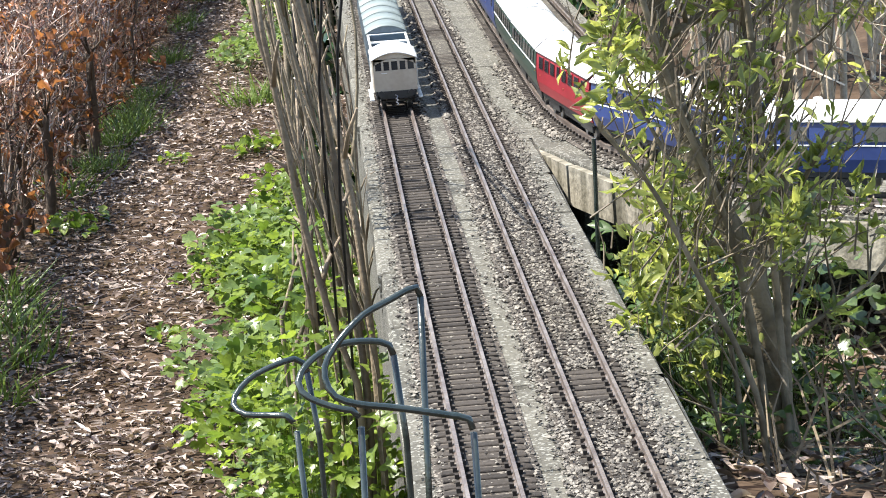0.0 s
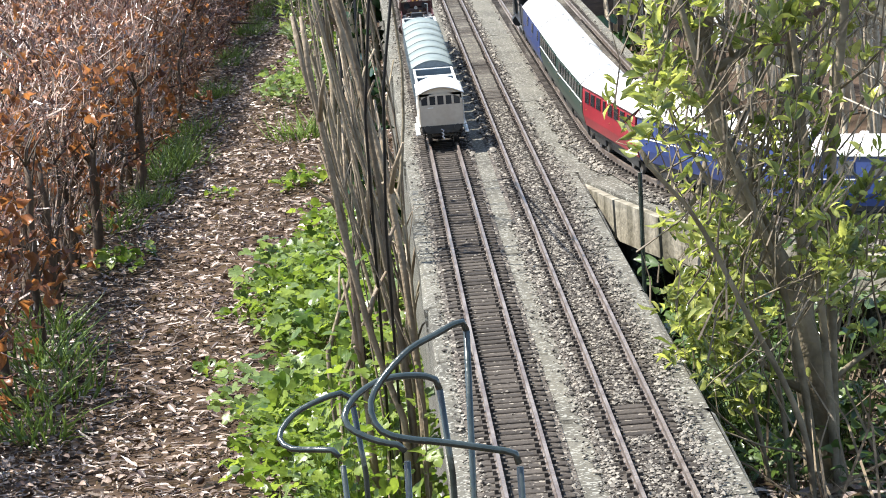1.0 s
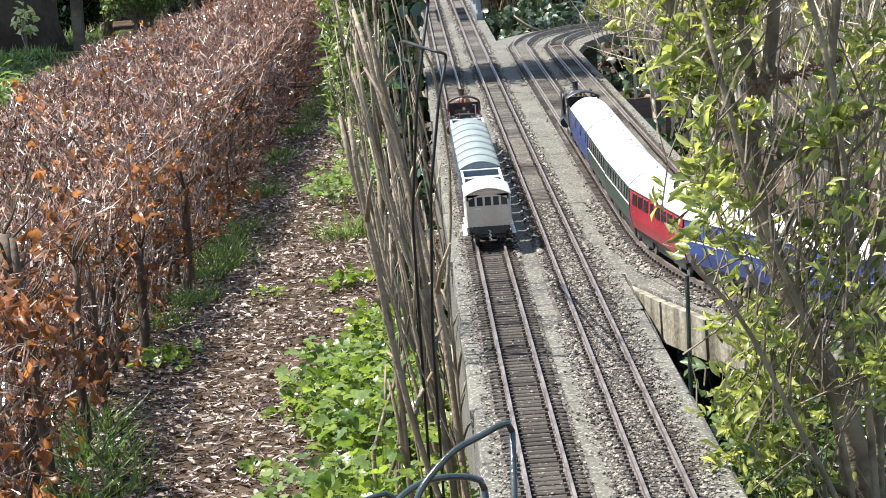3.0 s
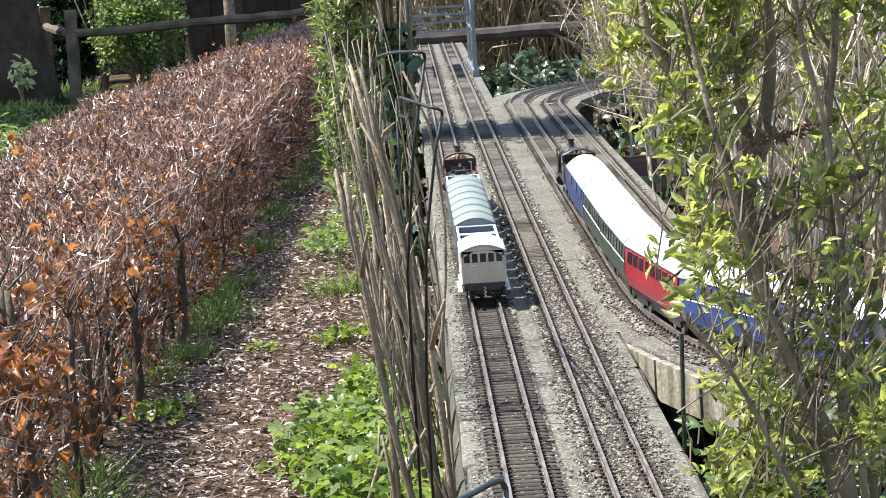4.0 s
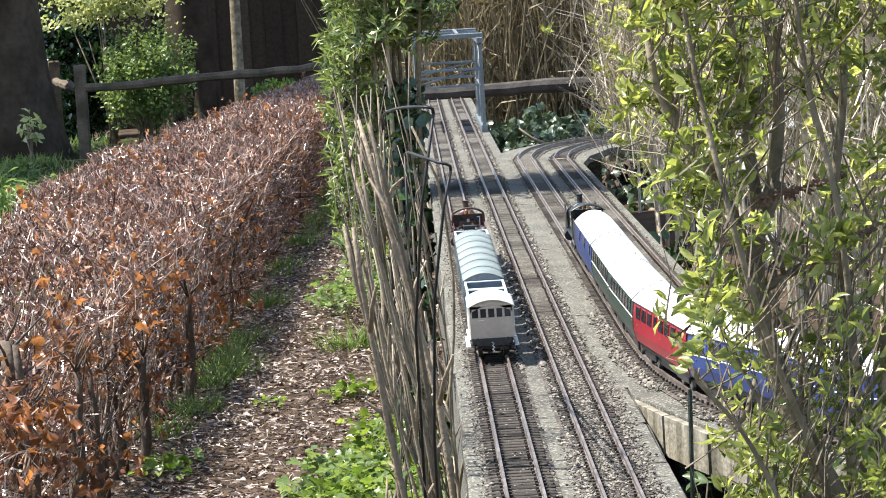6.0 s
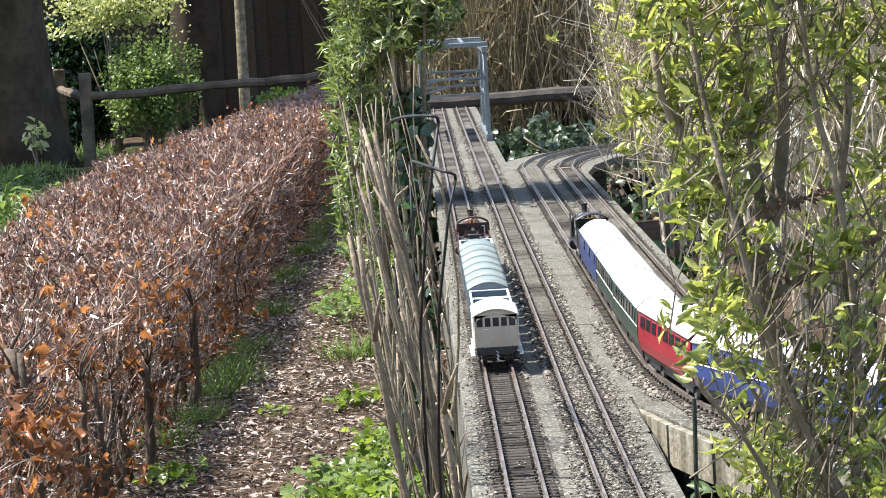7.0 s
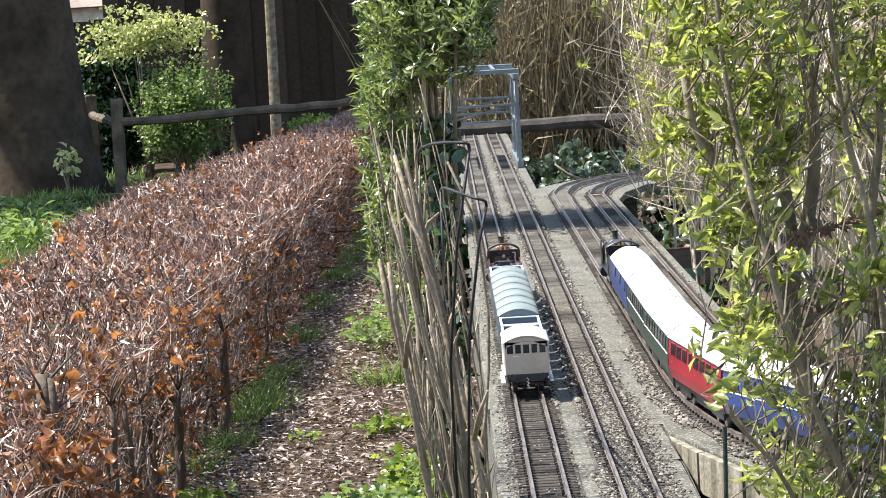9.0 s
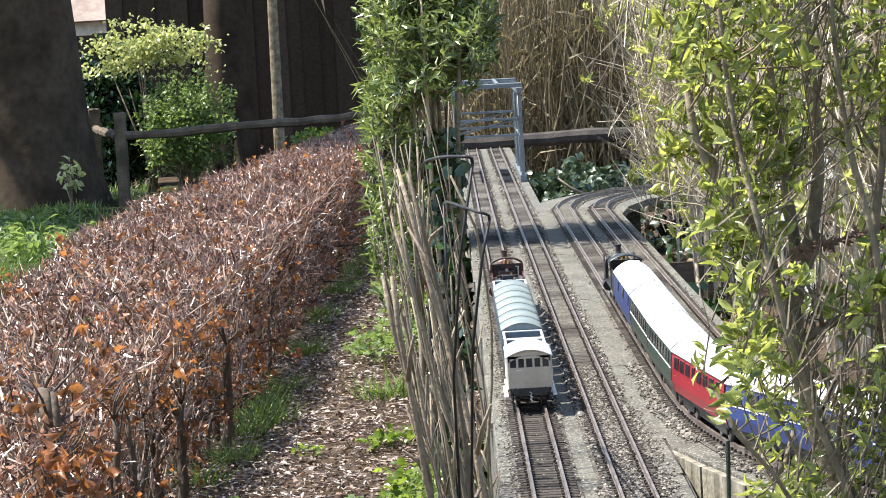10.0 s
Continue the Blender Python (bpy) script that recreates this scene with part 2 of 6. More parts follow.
BODY_GREY = shader("body_grey", (0.17, 0.20, 0.21), (0.24, 0.27, 0.28), 12, 0.6, 0.1, 150, amount=0.25)
INNER_GREY = shader("inner_grey", (0.11, 0.14, 0.16), (0.16, 0.19, 0.21), 12, 0.7, 0.1, 120, amount=0.25)
TRIM_WHITE = shader("trim_white", (0.62, 0.62, 0.58), (0.74, 0.74, 0.70), 15, 0.55, 0.08, 150, amount=0.12)
ROOF_WHITE = shader("roof_white", (0.66, 0.66, 0.64), (0.75, 0.75, 0.735), 6, 0.42, 0.04, 60, amount=0.08)
VAN_WHITE = shader("van_white", (0.36, 0.30, 0.225), (0.44, 0.375, 0.29), 14, 0.6, 0.1, 150, amount=0.15)
BLACK = shader("black_paint", (0.012, 0.012, 0.013), (0.03, 0.03, 0.03), 20, 0.4, 0.15, 200, amount=0.3)
GLASS_DARK = shader("dark_pane", (0.02, 0.022, 0.025), (0.035, 0.037, 0.04), 30, 0.08, 0.0, 60, amount=0.1, spec=0.6)
MAROON = shader("maroon_paint", (0.05, 0.015, 0.013), (0.09, 0.024, 0.021), 16, 0.35, 0.1, 160, amount=0.25)
BROWN = shader("brown_paint", (0.035, 0.021, 0.016), (0.075, 0.045, 0.032), 18, 0.4, 0.1, 160, amount=0.3)
BRASS = shader("brass", (0.55, 0.36, 0.14), (0.7, 0.48, 0.2), 25, 0.3, 0.05, 100, metal=0.9, amount=0.2)
STEEL = shader("steel", (0.35, 0.35, 0.35), (0.5, 0.5, 0.5), 25, 0.35, 0.05, 100, metal=0.9, amount=0.2)
COAL = shader("coal", (0.01, 0.01, 0.01), (0.035, 0.035, 0.035), 40, 0.35, 0.5, 200, vary="island")
BLUE = shader("blue_paint", (0.018, 0.032, 0.11), (0.026, 0.046, 0.15), 12, 0.35, 0.05, 120, amount=0.15)
GREEN_PAINT = shader("green_paint", (0.02, 0.036, 0.026), (0.032, 0.054, 0.038), 12, 0.35, 0.05, 120, amount=0.15)
RED = shader("red_paint", (0.20, 0.012, 0.018), (0.28, 0.018, 0.028), 12, 0.35, 0.05, 120, amount=0.15)
GANTRY = shader("grey_steel", (0.13, 0.148, 0.152), (0.20, 0.22, 0.224), 10, 0.45, 0.1, 90, metal=0.2, amount=0.25)
WIRE = shader("green_wire", (0.014, 0.022, 0.018), (0.034, 0.044, 0.038), 60, 0.2, 0.1, 300, spec=0.7, amount=0.3)
WIRE_BLACK = shader("black_wire", (0.006, 0.006, 0.006), (0.018, 0.017, 0.016), 60, 0.5, 0.1, 300, spec=0.3, amount=0.3)
WOOD_OLD = shader("old_wood", (0.072, 0.055, 0.038), (0.145, 0.112, 0.078), 7, 0.9, 0.7, 60, spec=0.15)
# the fence's deep shade is put into this dark plank colour
PLANK = shader("dark_plank", (0.03, 0.022, 0.015), (0.066, 0.05, 0.035), 3, 0.9, 0.5, 30, vary="object", spec=0.1)
BARK = shader("bark", (0.11, 0.083, 0.052), (0.25, 0.195, 0.125), 18, 0.85, 1.0, 70)
BARK_GREY = shader("bark_grey", (0.04, 0.028, 0.018), (0.08, 0.057, 0.038), 2.5, 0.95, 1.0, 14, spec=0.1)
CANE = shader("cane", (0.085, 0.066, 0.042), (0.45, 0.36, 0.245), 22, 0.55, 0.4, 120, vary="object")
CANE_OLD = shader("old_cane", (0.075, 0.055, 0.034), (0.31, 0.24, 0.16), 26, 0.6, 0.6, 120, vary="object")
HEDGE_TWIG = shader("hedge_twig", (0.075, 0.03, 0.018), (0.56, 0.34, 0.23), 4, 0.24, 0.2, 150, vary="island", spec=0.7, span=(0.25, 0.95))
HEDGE_STEM = shader("hedge_stem", (0.045, 0.031, 0.02), (0.12, 0.085, 0.057), 16, 0.75, 0.8, 70, run=0.3)
# near-black brown: the shade inside the hedge is put into this colour
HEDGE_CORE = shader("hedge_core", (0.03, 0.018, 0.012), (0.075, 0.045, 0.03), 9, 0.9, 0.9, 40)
DEAD_LEAF = shader("dead_leaf", (0.12, 0.05, 0.024), (0.43, 0.175, 0.07), 9, 0.35, 0.2, 120, vary="island", glow=0.45)
LEAF_HERB = shader("herb_leaf", (0.06, 0.115, 0.016), (0.24, 0.31, 0.055), 5, 0.32, 0.2, 120, vary="island", glow=0.5, spec=0.6)
LEAF_SHRUB = shader("shrub_leaf", (0.10, 0.135, 0.03), (0.44, 0.46, 0.14), 5, 0.25, 0.2, 120, vary="island", glow=0.55, spec=0.6)
LEAF_CROWN = shader("crown_leaf", (0.035, 0.065, 0.016), (0.32, 0.38, 0.125), 12, 0.24, 0.2, 120, vary="island", glow=0.3, spec=0.7)
HEDGE_DARK = shader("hedge_dark", (0.03, 0.013, 0.009), (0.16, 0.07, 0.044), 4, 0.35, 0.2, 150, vary="island")
HEDGE_PALE = shader("hedge_pale", (0.11, 0.068, 0.045), (0.60, 0.46, 0.365), 6, 0.24, 0.2, 150, vary="island", spec=0.75, span=(0.25, 0.95))
BARK_OLIVE = shader("bark_olive", (0.11, 0.088, 0.054), (0.26, 0.212, 0.138), 18, 0.85, 1.0, 70)
# darker copy of the grey bark, with a shaded trunk's gloom in its colour
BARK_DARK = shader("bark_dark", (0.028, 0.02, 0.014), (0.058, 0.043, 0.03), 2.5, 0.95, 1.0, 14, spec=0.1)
IVY = shader("ground_ivy", (0.028, 0.048, 0.024), (0.085, 0.112, 0.058), 5, 0.3, 0.2, 80, vary="island", glow=0.15, spec=0.6)
BUD = shader("hedge_bud", (0.13, 0.048, 0.026), (0.50, 0.28, 0.175), 4, 0.25, 0.2, 150, vary="island", glow=0.12, spec=0.6)
# log wood darker than the old wood, to put its shade into the colour
WOOD_DARK = shader("shade_dark_wood", (0.024, 0.019, 0.015), (0.065, 0.053, 0.042), 7, 0.8, 0.7, 60)
LEAF_DARK = shader("ivy_leaf", (0.015, 0.035, 0.012), (0.035, 0.07, 0.022), 5, 0.2, 0.2, 80, vary="island", glow=0.1, spec=0.6)
LEAF_BUSH = shader("bush_leaf", (0.045, 0.085, 0.025), (0.11, 0.17, 0.05), 5, 0.4, 0.2, 80, vary="island", glow=0.35)
LEAF_GREEN = shader("green_leaf", (0.075, 0.125, 0.035), (0.23, 0.30, 0.10), 5, 0.35, 0.2, 80, vary="island", glow=0.45)
LEAF_BANK = shader("bank_leaf", (0.03, 0.058, 0.016), (0.135, 0.19, 0.055), 5, 0.24, 0.2, 80, vary="island", glow=0.32, spec=0.7)
LEAF_WILD = shader("wild_leaf", (0.20, 0.235, 0.06), (0.56, 0.56, 0.20), 5, 0.25, 0.2, 120, vary="island", glow=0.55, spec=0.7)
WILD_STEM = shader("wild_stem", (0.16, 0.125, 0.08), (0.62, 0.53, 0.40), 12, 0.5, 0.3, 120, vary="island")
LEAF_PALE = shader("pale_leaf", (0.24, 0.28, 0.09), (0.56, 0.56, 0.28), 5, 0.35, 0.2, 80, vary="island", glow=0.4)
GRASS = shader("grass_blade", (0.07, 0.12, 0.025), (0.18, 0.25, 0.065), 5, 0.4, 0.1, 80, vary="island", glow=0.35)
REED = shader("reed", (0.105, 0.082, 0.043), (0.30, 0.242, 0.14), 3, 0.6, 0.3, 50, vary="island", glow=0.25)
DRY_HEAD = shader("dry_flower", (0.07, 0.04, 0.025), (0.19, 0.115, 0.075), 30, 0.8, 0.8, 200)
HOUSE_WALL = shader("house_wall", (0.55, 0.53, 0.48), (0.66, 0.64, 0.58), 1, 0.8, 0.3, 8)
HOUSE_ROOF = shader("house_roof", (0.20, 0.15, 0.12), (0.30, 0.23, 0.19), 1, 0.8, 0.3, 8)

# ---- ground ----
def step(a, b, x):
    t = min(1, max(0, (x - a) / (b - a)))
    return t * t * (3 - 2 * t)


def ground_height(x, y):
    """The path lies low beside the raised line; the bank on its other side is high."""
    low = -0.9 + 0.015 * math.sin(1.7 * x + 0.9 * y) + 0.012 * math.sin(3.1 * y)
    high = -0.2 + 0.025 * math.sin(5 * x + 2.2 * y) + 0.02 * math.sin(4.3 * y + x)
    far = step(13, 17, y)
    high = high * (1 - far) + (-0.45) * far
    near = step(3.4, 2.0, y)
    high = high * (1 - near) + (-0.5) * near
    high -= 0.3 * step(0.46, 0.30, x) * step(3.9, 4.4, y) * step(13, 12, y)
    k = step(0.02, 0.12, x)
    return low * (1 - k) + high * k


def build_ground():
    xs = sorted(set([-150, -60, -25, -12, -8] + list(np.arange(-6, -1.2, 0.3).round(3)) + list(np.arange(-1.2, 2.0, 0.06).round(3)) + [2.3, 2.8, 3.5, 5, 8, 14, 30, 70, 150]))
    ys = sorted(set([-60, -20, -8, -3, 0, 1, 2] + list(np.arange(2.5, 14, 0.12).round(3)) + list(np.arange(14, 40, 0.6).round(3)) + [45, 60, 90, 150, 300]))
    v = [(x, y, ground_height(x, y) + 0.006 * noise.noise((x * 6, y * 6, 0))) for y in ys for x in xs]
    n = len(xs)
    f = [(j * n + i, j * n + i + 1, (j + 1) * n + i + 1, (j + 1) * n + i) for j in range(len(ys) - 1) for i in range(n - 1)]
    ob = new("ground", raw_mesh("ground", v, f, SOIL, True))
    tagged(ob, "dark brown garden soil under leaf litter", "ground", kind="structure")


build_ground()


def build_lawn():
    m = Mesh()
    for j in range(24):
        for i in range(14):
            x0, x1 = -8 + i * 0.43, -8 + (i + 1) * 0.43
            y0, y1 = 12 + j * 0.9, 12 + (j + 1) * 0.9
            k = len(m.v)
            m.v += [(x, y, ground_height(x, y) + 0.02) for x, y in ((x0, y0), (x1, y0), (x1, y1), (x0, y1))]
            m.f.append((k, k + 1, k + 2, k + 3))
    ob = part("lawn", m, LAWN)
    tagged(ob, "rough green lawn behind the hedge", "lawn", kind="structure")


build_lawn()

# ---- raised line: slabs, wall under them, branch ----
SLAB_X0, SLAB_X1, SLAB_TOP = -0.073, 0.2115, -0.015
C_LINE = [(0.28, 12.0 - 0.9), (0.28, 8.5), (0.28, 6.2), (0.283, 5.6), (0.303, 5.22), (0.348, 4.88), (0.425, 4.57), (0.535, 4.33), (0.69, 4.16), (0.92, 4.05), (1.3, 3.99), (2.2, 3.97)]
C_FAR = [(2.2, 12.82), (1.2, 12.74), (0.82, 12.63), (0.63, 12.52), (0.46, 12.3), (0.345, 11.98), (0.288, 11.55), (0.28, 11.1)]
D_LINE = [(0.405, 11.1), (0.405, 8.5), (0.405, 6.8), (0.412, 6.1), (0.44, 5.6), (0.50, 5.2), (0.59, 4.88), (0.71, 4.62), (0.88, 4.44), (1.1, 4.33), (1.5, 4.26), (2.2, 4.24)]
D_FAR = [(2.2, 12.6), (1.2, 12.55), (0.95, 12.5), (0.76, 12.4), (0.58, 12.15), (0.455, 11.75), (0.41, 11.35), (0.405, 11.1)]


def build_line():
    slab_ob = thing("raised_line", pose(0, 0, 0), "grey concrete slab top of the raised model railway line", "trackbed", kind="structure")
    m = Mesh().box(SLAB_X0 + 0.02, SLAB_X1 - 0.02, -3, 17.3, -1.0, -0.075)
    part("line_wall", m, CONCRETE, slab_ob)
    part("mortar", Mesh().box(SLAB_X0 + 0.006, SLAB_X1 + 0.0004, 5.2, 17.2, -0.06, SLAB_TOP - 0.0012), CONCRETE, slab_ob, "cement filling the slab joints")
    kinds = []
    for k in range(4):
        s = Mesh().box(SLAB_X0, SLAB_X1, 0.0022, 0.3778, -0.075, SLAB_TOP, 0.004)
        r = random.Random(k)
        s.v = [(x + (r.uniform(-0.003, 0.003) if z > -0.05 and abs(x) > 0 else 0), y + r.uniform(-0.002, 0.002), z - (r.uniform(0, 0.002) if z > -0.03 else 0)) for x, y, z in s.v]
        kinds.append(raw_mesh("slab", s.v, s.f, CONCRETE))
    y, k = -2.82, 0
    while y < 17:
        ob = part("slab", kinds[(k * 7) % 4], None, slab_ob)
        ob.location = (0, y, 0)
        y += 0.38
        k += 1


build_line()


def build_branch():
    ob = thing("branch_line", pose(0, 0, 0), "curved grey concrete deck of the branch line with a stained edge", "trackbed", kind="structure")
    left = [(2.2, 12.98), (1.2, 12.92), (0.8, 12.82), (0.56, 12.68), (0.37, 12.46), (0.27, 12.22), (0.2121, 12.02), (0.2121, 9), (0.2121, 6.5), (0.2121, 5.12), (0.262, 4.86), (0.322, 4.62), (0.40, 4.42), (0.51, 4.23), (0.66, 4.07), (0.9, 3.95), (1.3, 3.88), (2.2, 3.86)]
    right = [(2.2, 12.42), (1.3, 12.4), (1.0, 12.33), (0.8, 12.18), (0.62, 11.9), (0.52, 11.5), (0.475, 11.1), (0.475, 9), (0.475, 6.5), (0.50, 5.75), (0.55, 5.38), (0.63, 5.05), (0.74, 4.78), (0.88, 4.6), (1.05, 4.48), (1.2, 4.42), (1.5, 4.38), (2.2, 4.36)]
    m = Mesh()
    n = len(left)
    top, low = SLAB_TOP - 0.002, -0.042
    for (a, b) in zip(left, right):
        m.v += [(*a, top), (*b, top), (*b, low), (*a, low)]
    for i in range(n - 1):
        for k in range(4):
            j = (k + 1) % 4
            m.f.append((4 * i + k, 4 * i + j, 4 * i + 4 + j, 4 * i + 4 + k))
    m.f += [(0, 3, 2, 1), tuple(4 * (n - 1) + k for k in range(4))]
    part("deck", m, CONCRETE, ob)
    # concrete edge panels along the near curve, pale and stained
    edge = smooth_line([(0.2165, 5.10)] + left[10:], 0.002)
    s = 0
    r = random.Random(3)
    while s + 110 < len(edge):
        a, b, c = edge[s + 3], edge[s + 55], edge[s + 107]
        p = Mesh()
        for q, t in ((a, b - a), (b, c - a), (c, c - b)):
            t = t / np.linalg.norm(t)
            nrm = np.array([t[1], -t[0]])
            nrm = nrm if nrm[1] < 0 else -nrm
            o = q + nrm * 0.014
            i2 = q + nrm * 0.001
            zt = SLAB_TOP - 0.006 + r.uniform(-0.002, 0.002)
            p.v += [(*o, zt), (*i2, zt), (*i2, low - 0.042), (*o, low - 0.042)]
        for i in range(2):
            for k in range(4):
                j = (k + 1) % 4
                p.f.append((4 * i + k, 4 * i + j, 4 * i + 4 + j, 4 * i + 4 + k))
        p.f += [(0, 3, 2, 1), (8, 9, 10, 11)]
        part("edge_panel", p, CONCRETE_WALL, ob, "pale concrete edge panel with yellow-green stains")
        s += 110
    for x, y in ((0.36, 5.5), (0.45, 4.95), (0.62, 4.5), (0.95, 4.2), (1.5, 4.1), (0.35, 6.8), (0.35, 8.2), (0.35, 9.6), (0.35, 11), (0.55, 12.2), (1.0, 12.6), (1.8, 12.7)):
        g = ground_height(x, y)
        part("pier", Mesh().box(x - 0.05, x + 0.05, y - 0.05, y + 0.05, g - 0.05, low - 0.001), CONCRETE, ob)


build_branch()


# ---- tracks ----
GAUGE, PITCH = 0.045, 0.0268


def build_track(line, label, near):
    """Two rails on sleepers along the line; the sleepers with near[0] < y < near[1] are parts of their own."""
    ob = thing("railway_track", pose(0, 0, 0), label, "track", "model railway tracks")
    pts = smooth_line(line, PITCH)
    t = unit(np.gradient(pts, axis=0))
    nrm = np.stack([t[:, 1], -t[:, 0]], 1)
    keep = slice(None, None, 1) if np.ptp(pts[:, 0]) > 0.05 else slice(None, None, 12)
    for side in (-1, 1):
        m = Mesh()
        prof = [(-0.0032, -0.0105), (0.0032, -0.0105), (0.0011, -0.0085), (0.0011, -0.0032), (0.0019, -0.0025), (0.0019, 0), (-0.0019, 0), (-0.0019, -0.0025), (-0.0011, -0.0032), (-0.0011, -0.0085)]
        P, Nn = pts[keep], nrm[keep]
        for p, q in zip(P, Nn):
            for a, z in prof:
                m.v.append((*(p + q * (side * (GAUGE / 2 + 0.0019) + a)), z))
        k = len(prof)
        for i in range(len(P) - 1):
            for j in range(k):
                j2 = (j + 1) % k
                m.f.append((i * k + j, i * k + j2, (i + 1) * k + j2, (i + 1) * k + j))
        part("rail", m, RAIL, ob)
    # timber sleepers with chairs
    shapes = []
    for s in range(3):
        r = random.Random(s)
        m = Mesh().box(-0.0435, 0.0435, -0.0068, 0.0068, -0.018, -0.0105, 0.001)
        for sx in (-1, 1):
            for off in (-0.0055, 0.0055):
                x = sx * (GAUGE / 2 + 0.0019) + off
                m.box(x - 0.002, x + 0.002, -0.004, 0.004, -0.0105, -0.006)
        shapes.append(m)
    data = [raw_mesh("sleeper", m.v, m.f, SLEEPER) for m in shapes]
    rest = Mesh()
    for i, (p, d) in enumerate(zip(pts, t)):
        a = math.atan2(d[1], d[0]) - math.pi / 2
        a += RNG.normal() * 0.012
        if near[0] < p[1] < near[1]:
            s = part("sleeper", data[i % 3], None, ob)
            s.location = (p[0] + RNG.normal() * 0.0006, p[1], RNG.normal() * 0.0003)
            s.rotation_euler = (0, 0, a)
        else:
            c, sn = math.cos(a), math.sin(a)
            src = shapes[i % 3] if p[1] < 8 else Mesh().box(-0.0435, 0.0435, -0.0068, 0.0068, -0.018, -0.0105)
            rest.add([(p[0] + x * c - y * sn, p[1] + x * sn + y * c, z) for x, y, z in src.v], src.f)
    tagged(part("sleeper_run", rest, SLEEPER_MANY, ob), kind="stuff")
    # worn ash between the sleepers
    m = Mesh()
    P, Nn = pts[::2], nrm[::2]
    bank = Mesh()
    for p, q in zip(P, Nn):
        if p[1] > 5.9:
            h = 0.0015 * noise.noise((p[0] * 9, p[1] * 3.2, 1)) - 0.0113 + 0.0007 * step(5.9, 7.5, p[1])
            bank.v += [(*(p - q * 0.05), -0.0147), (*(p - q * 0.037), h - 0.0008), (*(p - q * 0.012), h), (*(p + q * 0.012), h), (*(p + q * 0.037), h - 0.0008), (*(p + q * 0.05), -0.0147)]
        m.v += [(*(p - q * 0.05), -0.0148), (*(p - q * 0.036), -0.0122), (*(p + q * 0.036), -0.0122), (*(p + q * 0.05), -0.0148)]
    for i in range(len(P) - 1):
        for j in range(3):
            m.f.append((4 * i + j, 4 * i + j + 1, 4 * i + 5 + j, 4 * i + 4 + j))
    part("ash_bed", m, INFILL, ob)
    # farther on, sand and dirt almost bury the sleepers
    runs = [p for p in P if p[1] > 5.9]
    for i in range(len(runs) - 1):
        if np.linalg.norm(runs[i + 1] - runs[i]) < 0.1:
            for j in range(5):
                bank.f.append((6 * i + j, 6 * i + j + 1, 6 * i + 7 + j, 6 * i + 6 + j))
    part("sand_bed", bank, SAND, ob, smooth=True)
    return pts, nrm


B_X = 0.1255
tracks = [
    build_track([(0, -2.5), (0, 5), (0, 17.2)], "model track with dark sleepers and rusty worn rails on concrete", (2.3, 9.6)),
    build_track([(B_X, -2.5), (B_X, 5), (B_X, 17.2)], "ballasted model track with dark sleepers and bare rails", (2.3, 9.6)),
    build_track(C_FAR[:-1] + C_LINE, "curved model branch track with dark sleepers", (4.2, 5.6)),
    build_track(D_FAR[:-1] + D_LINE, "curved inner model branch track with dark sleepers", (-9, -8)),
]


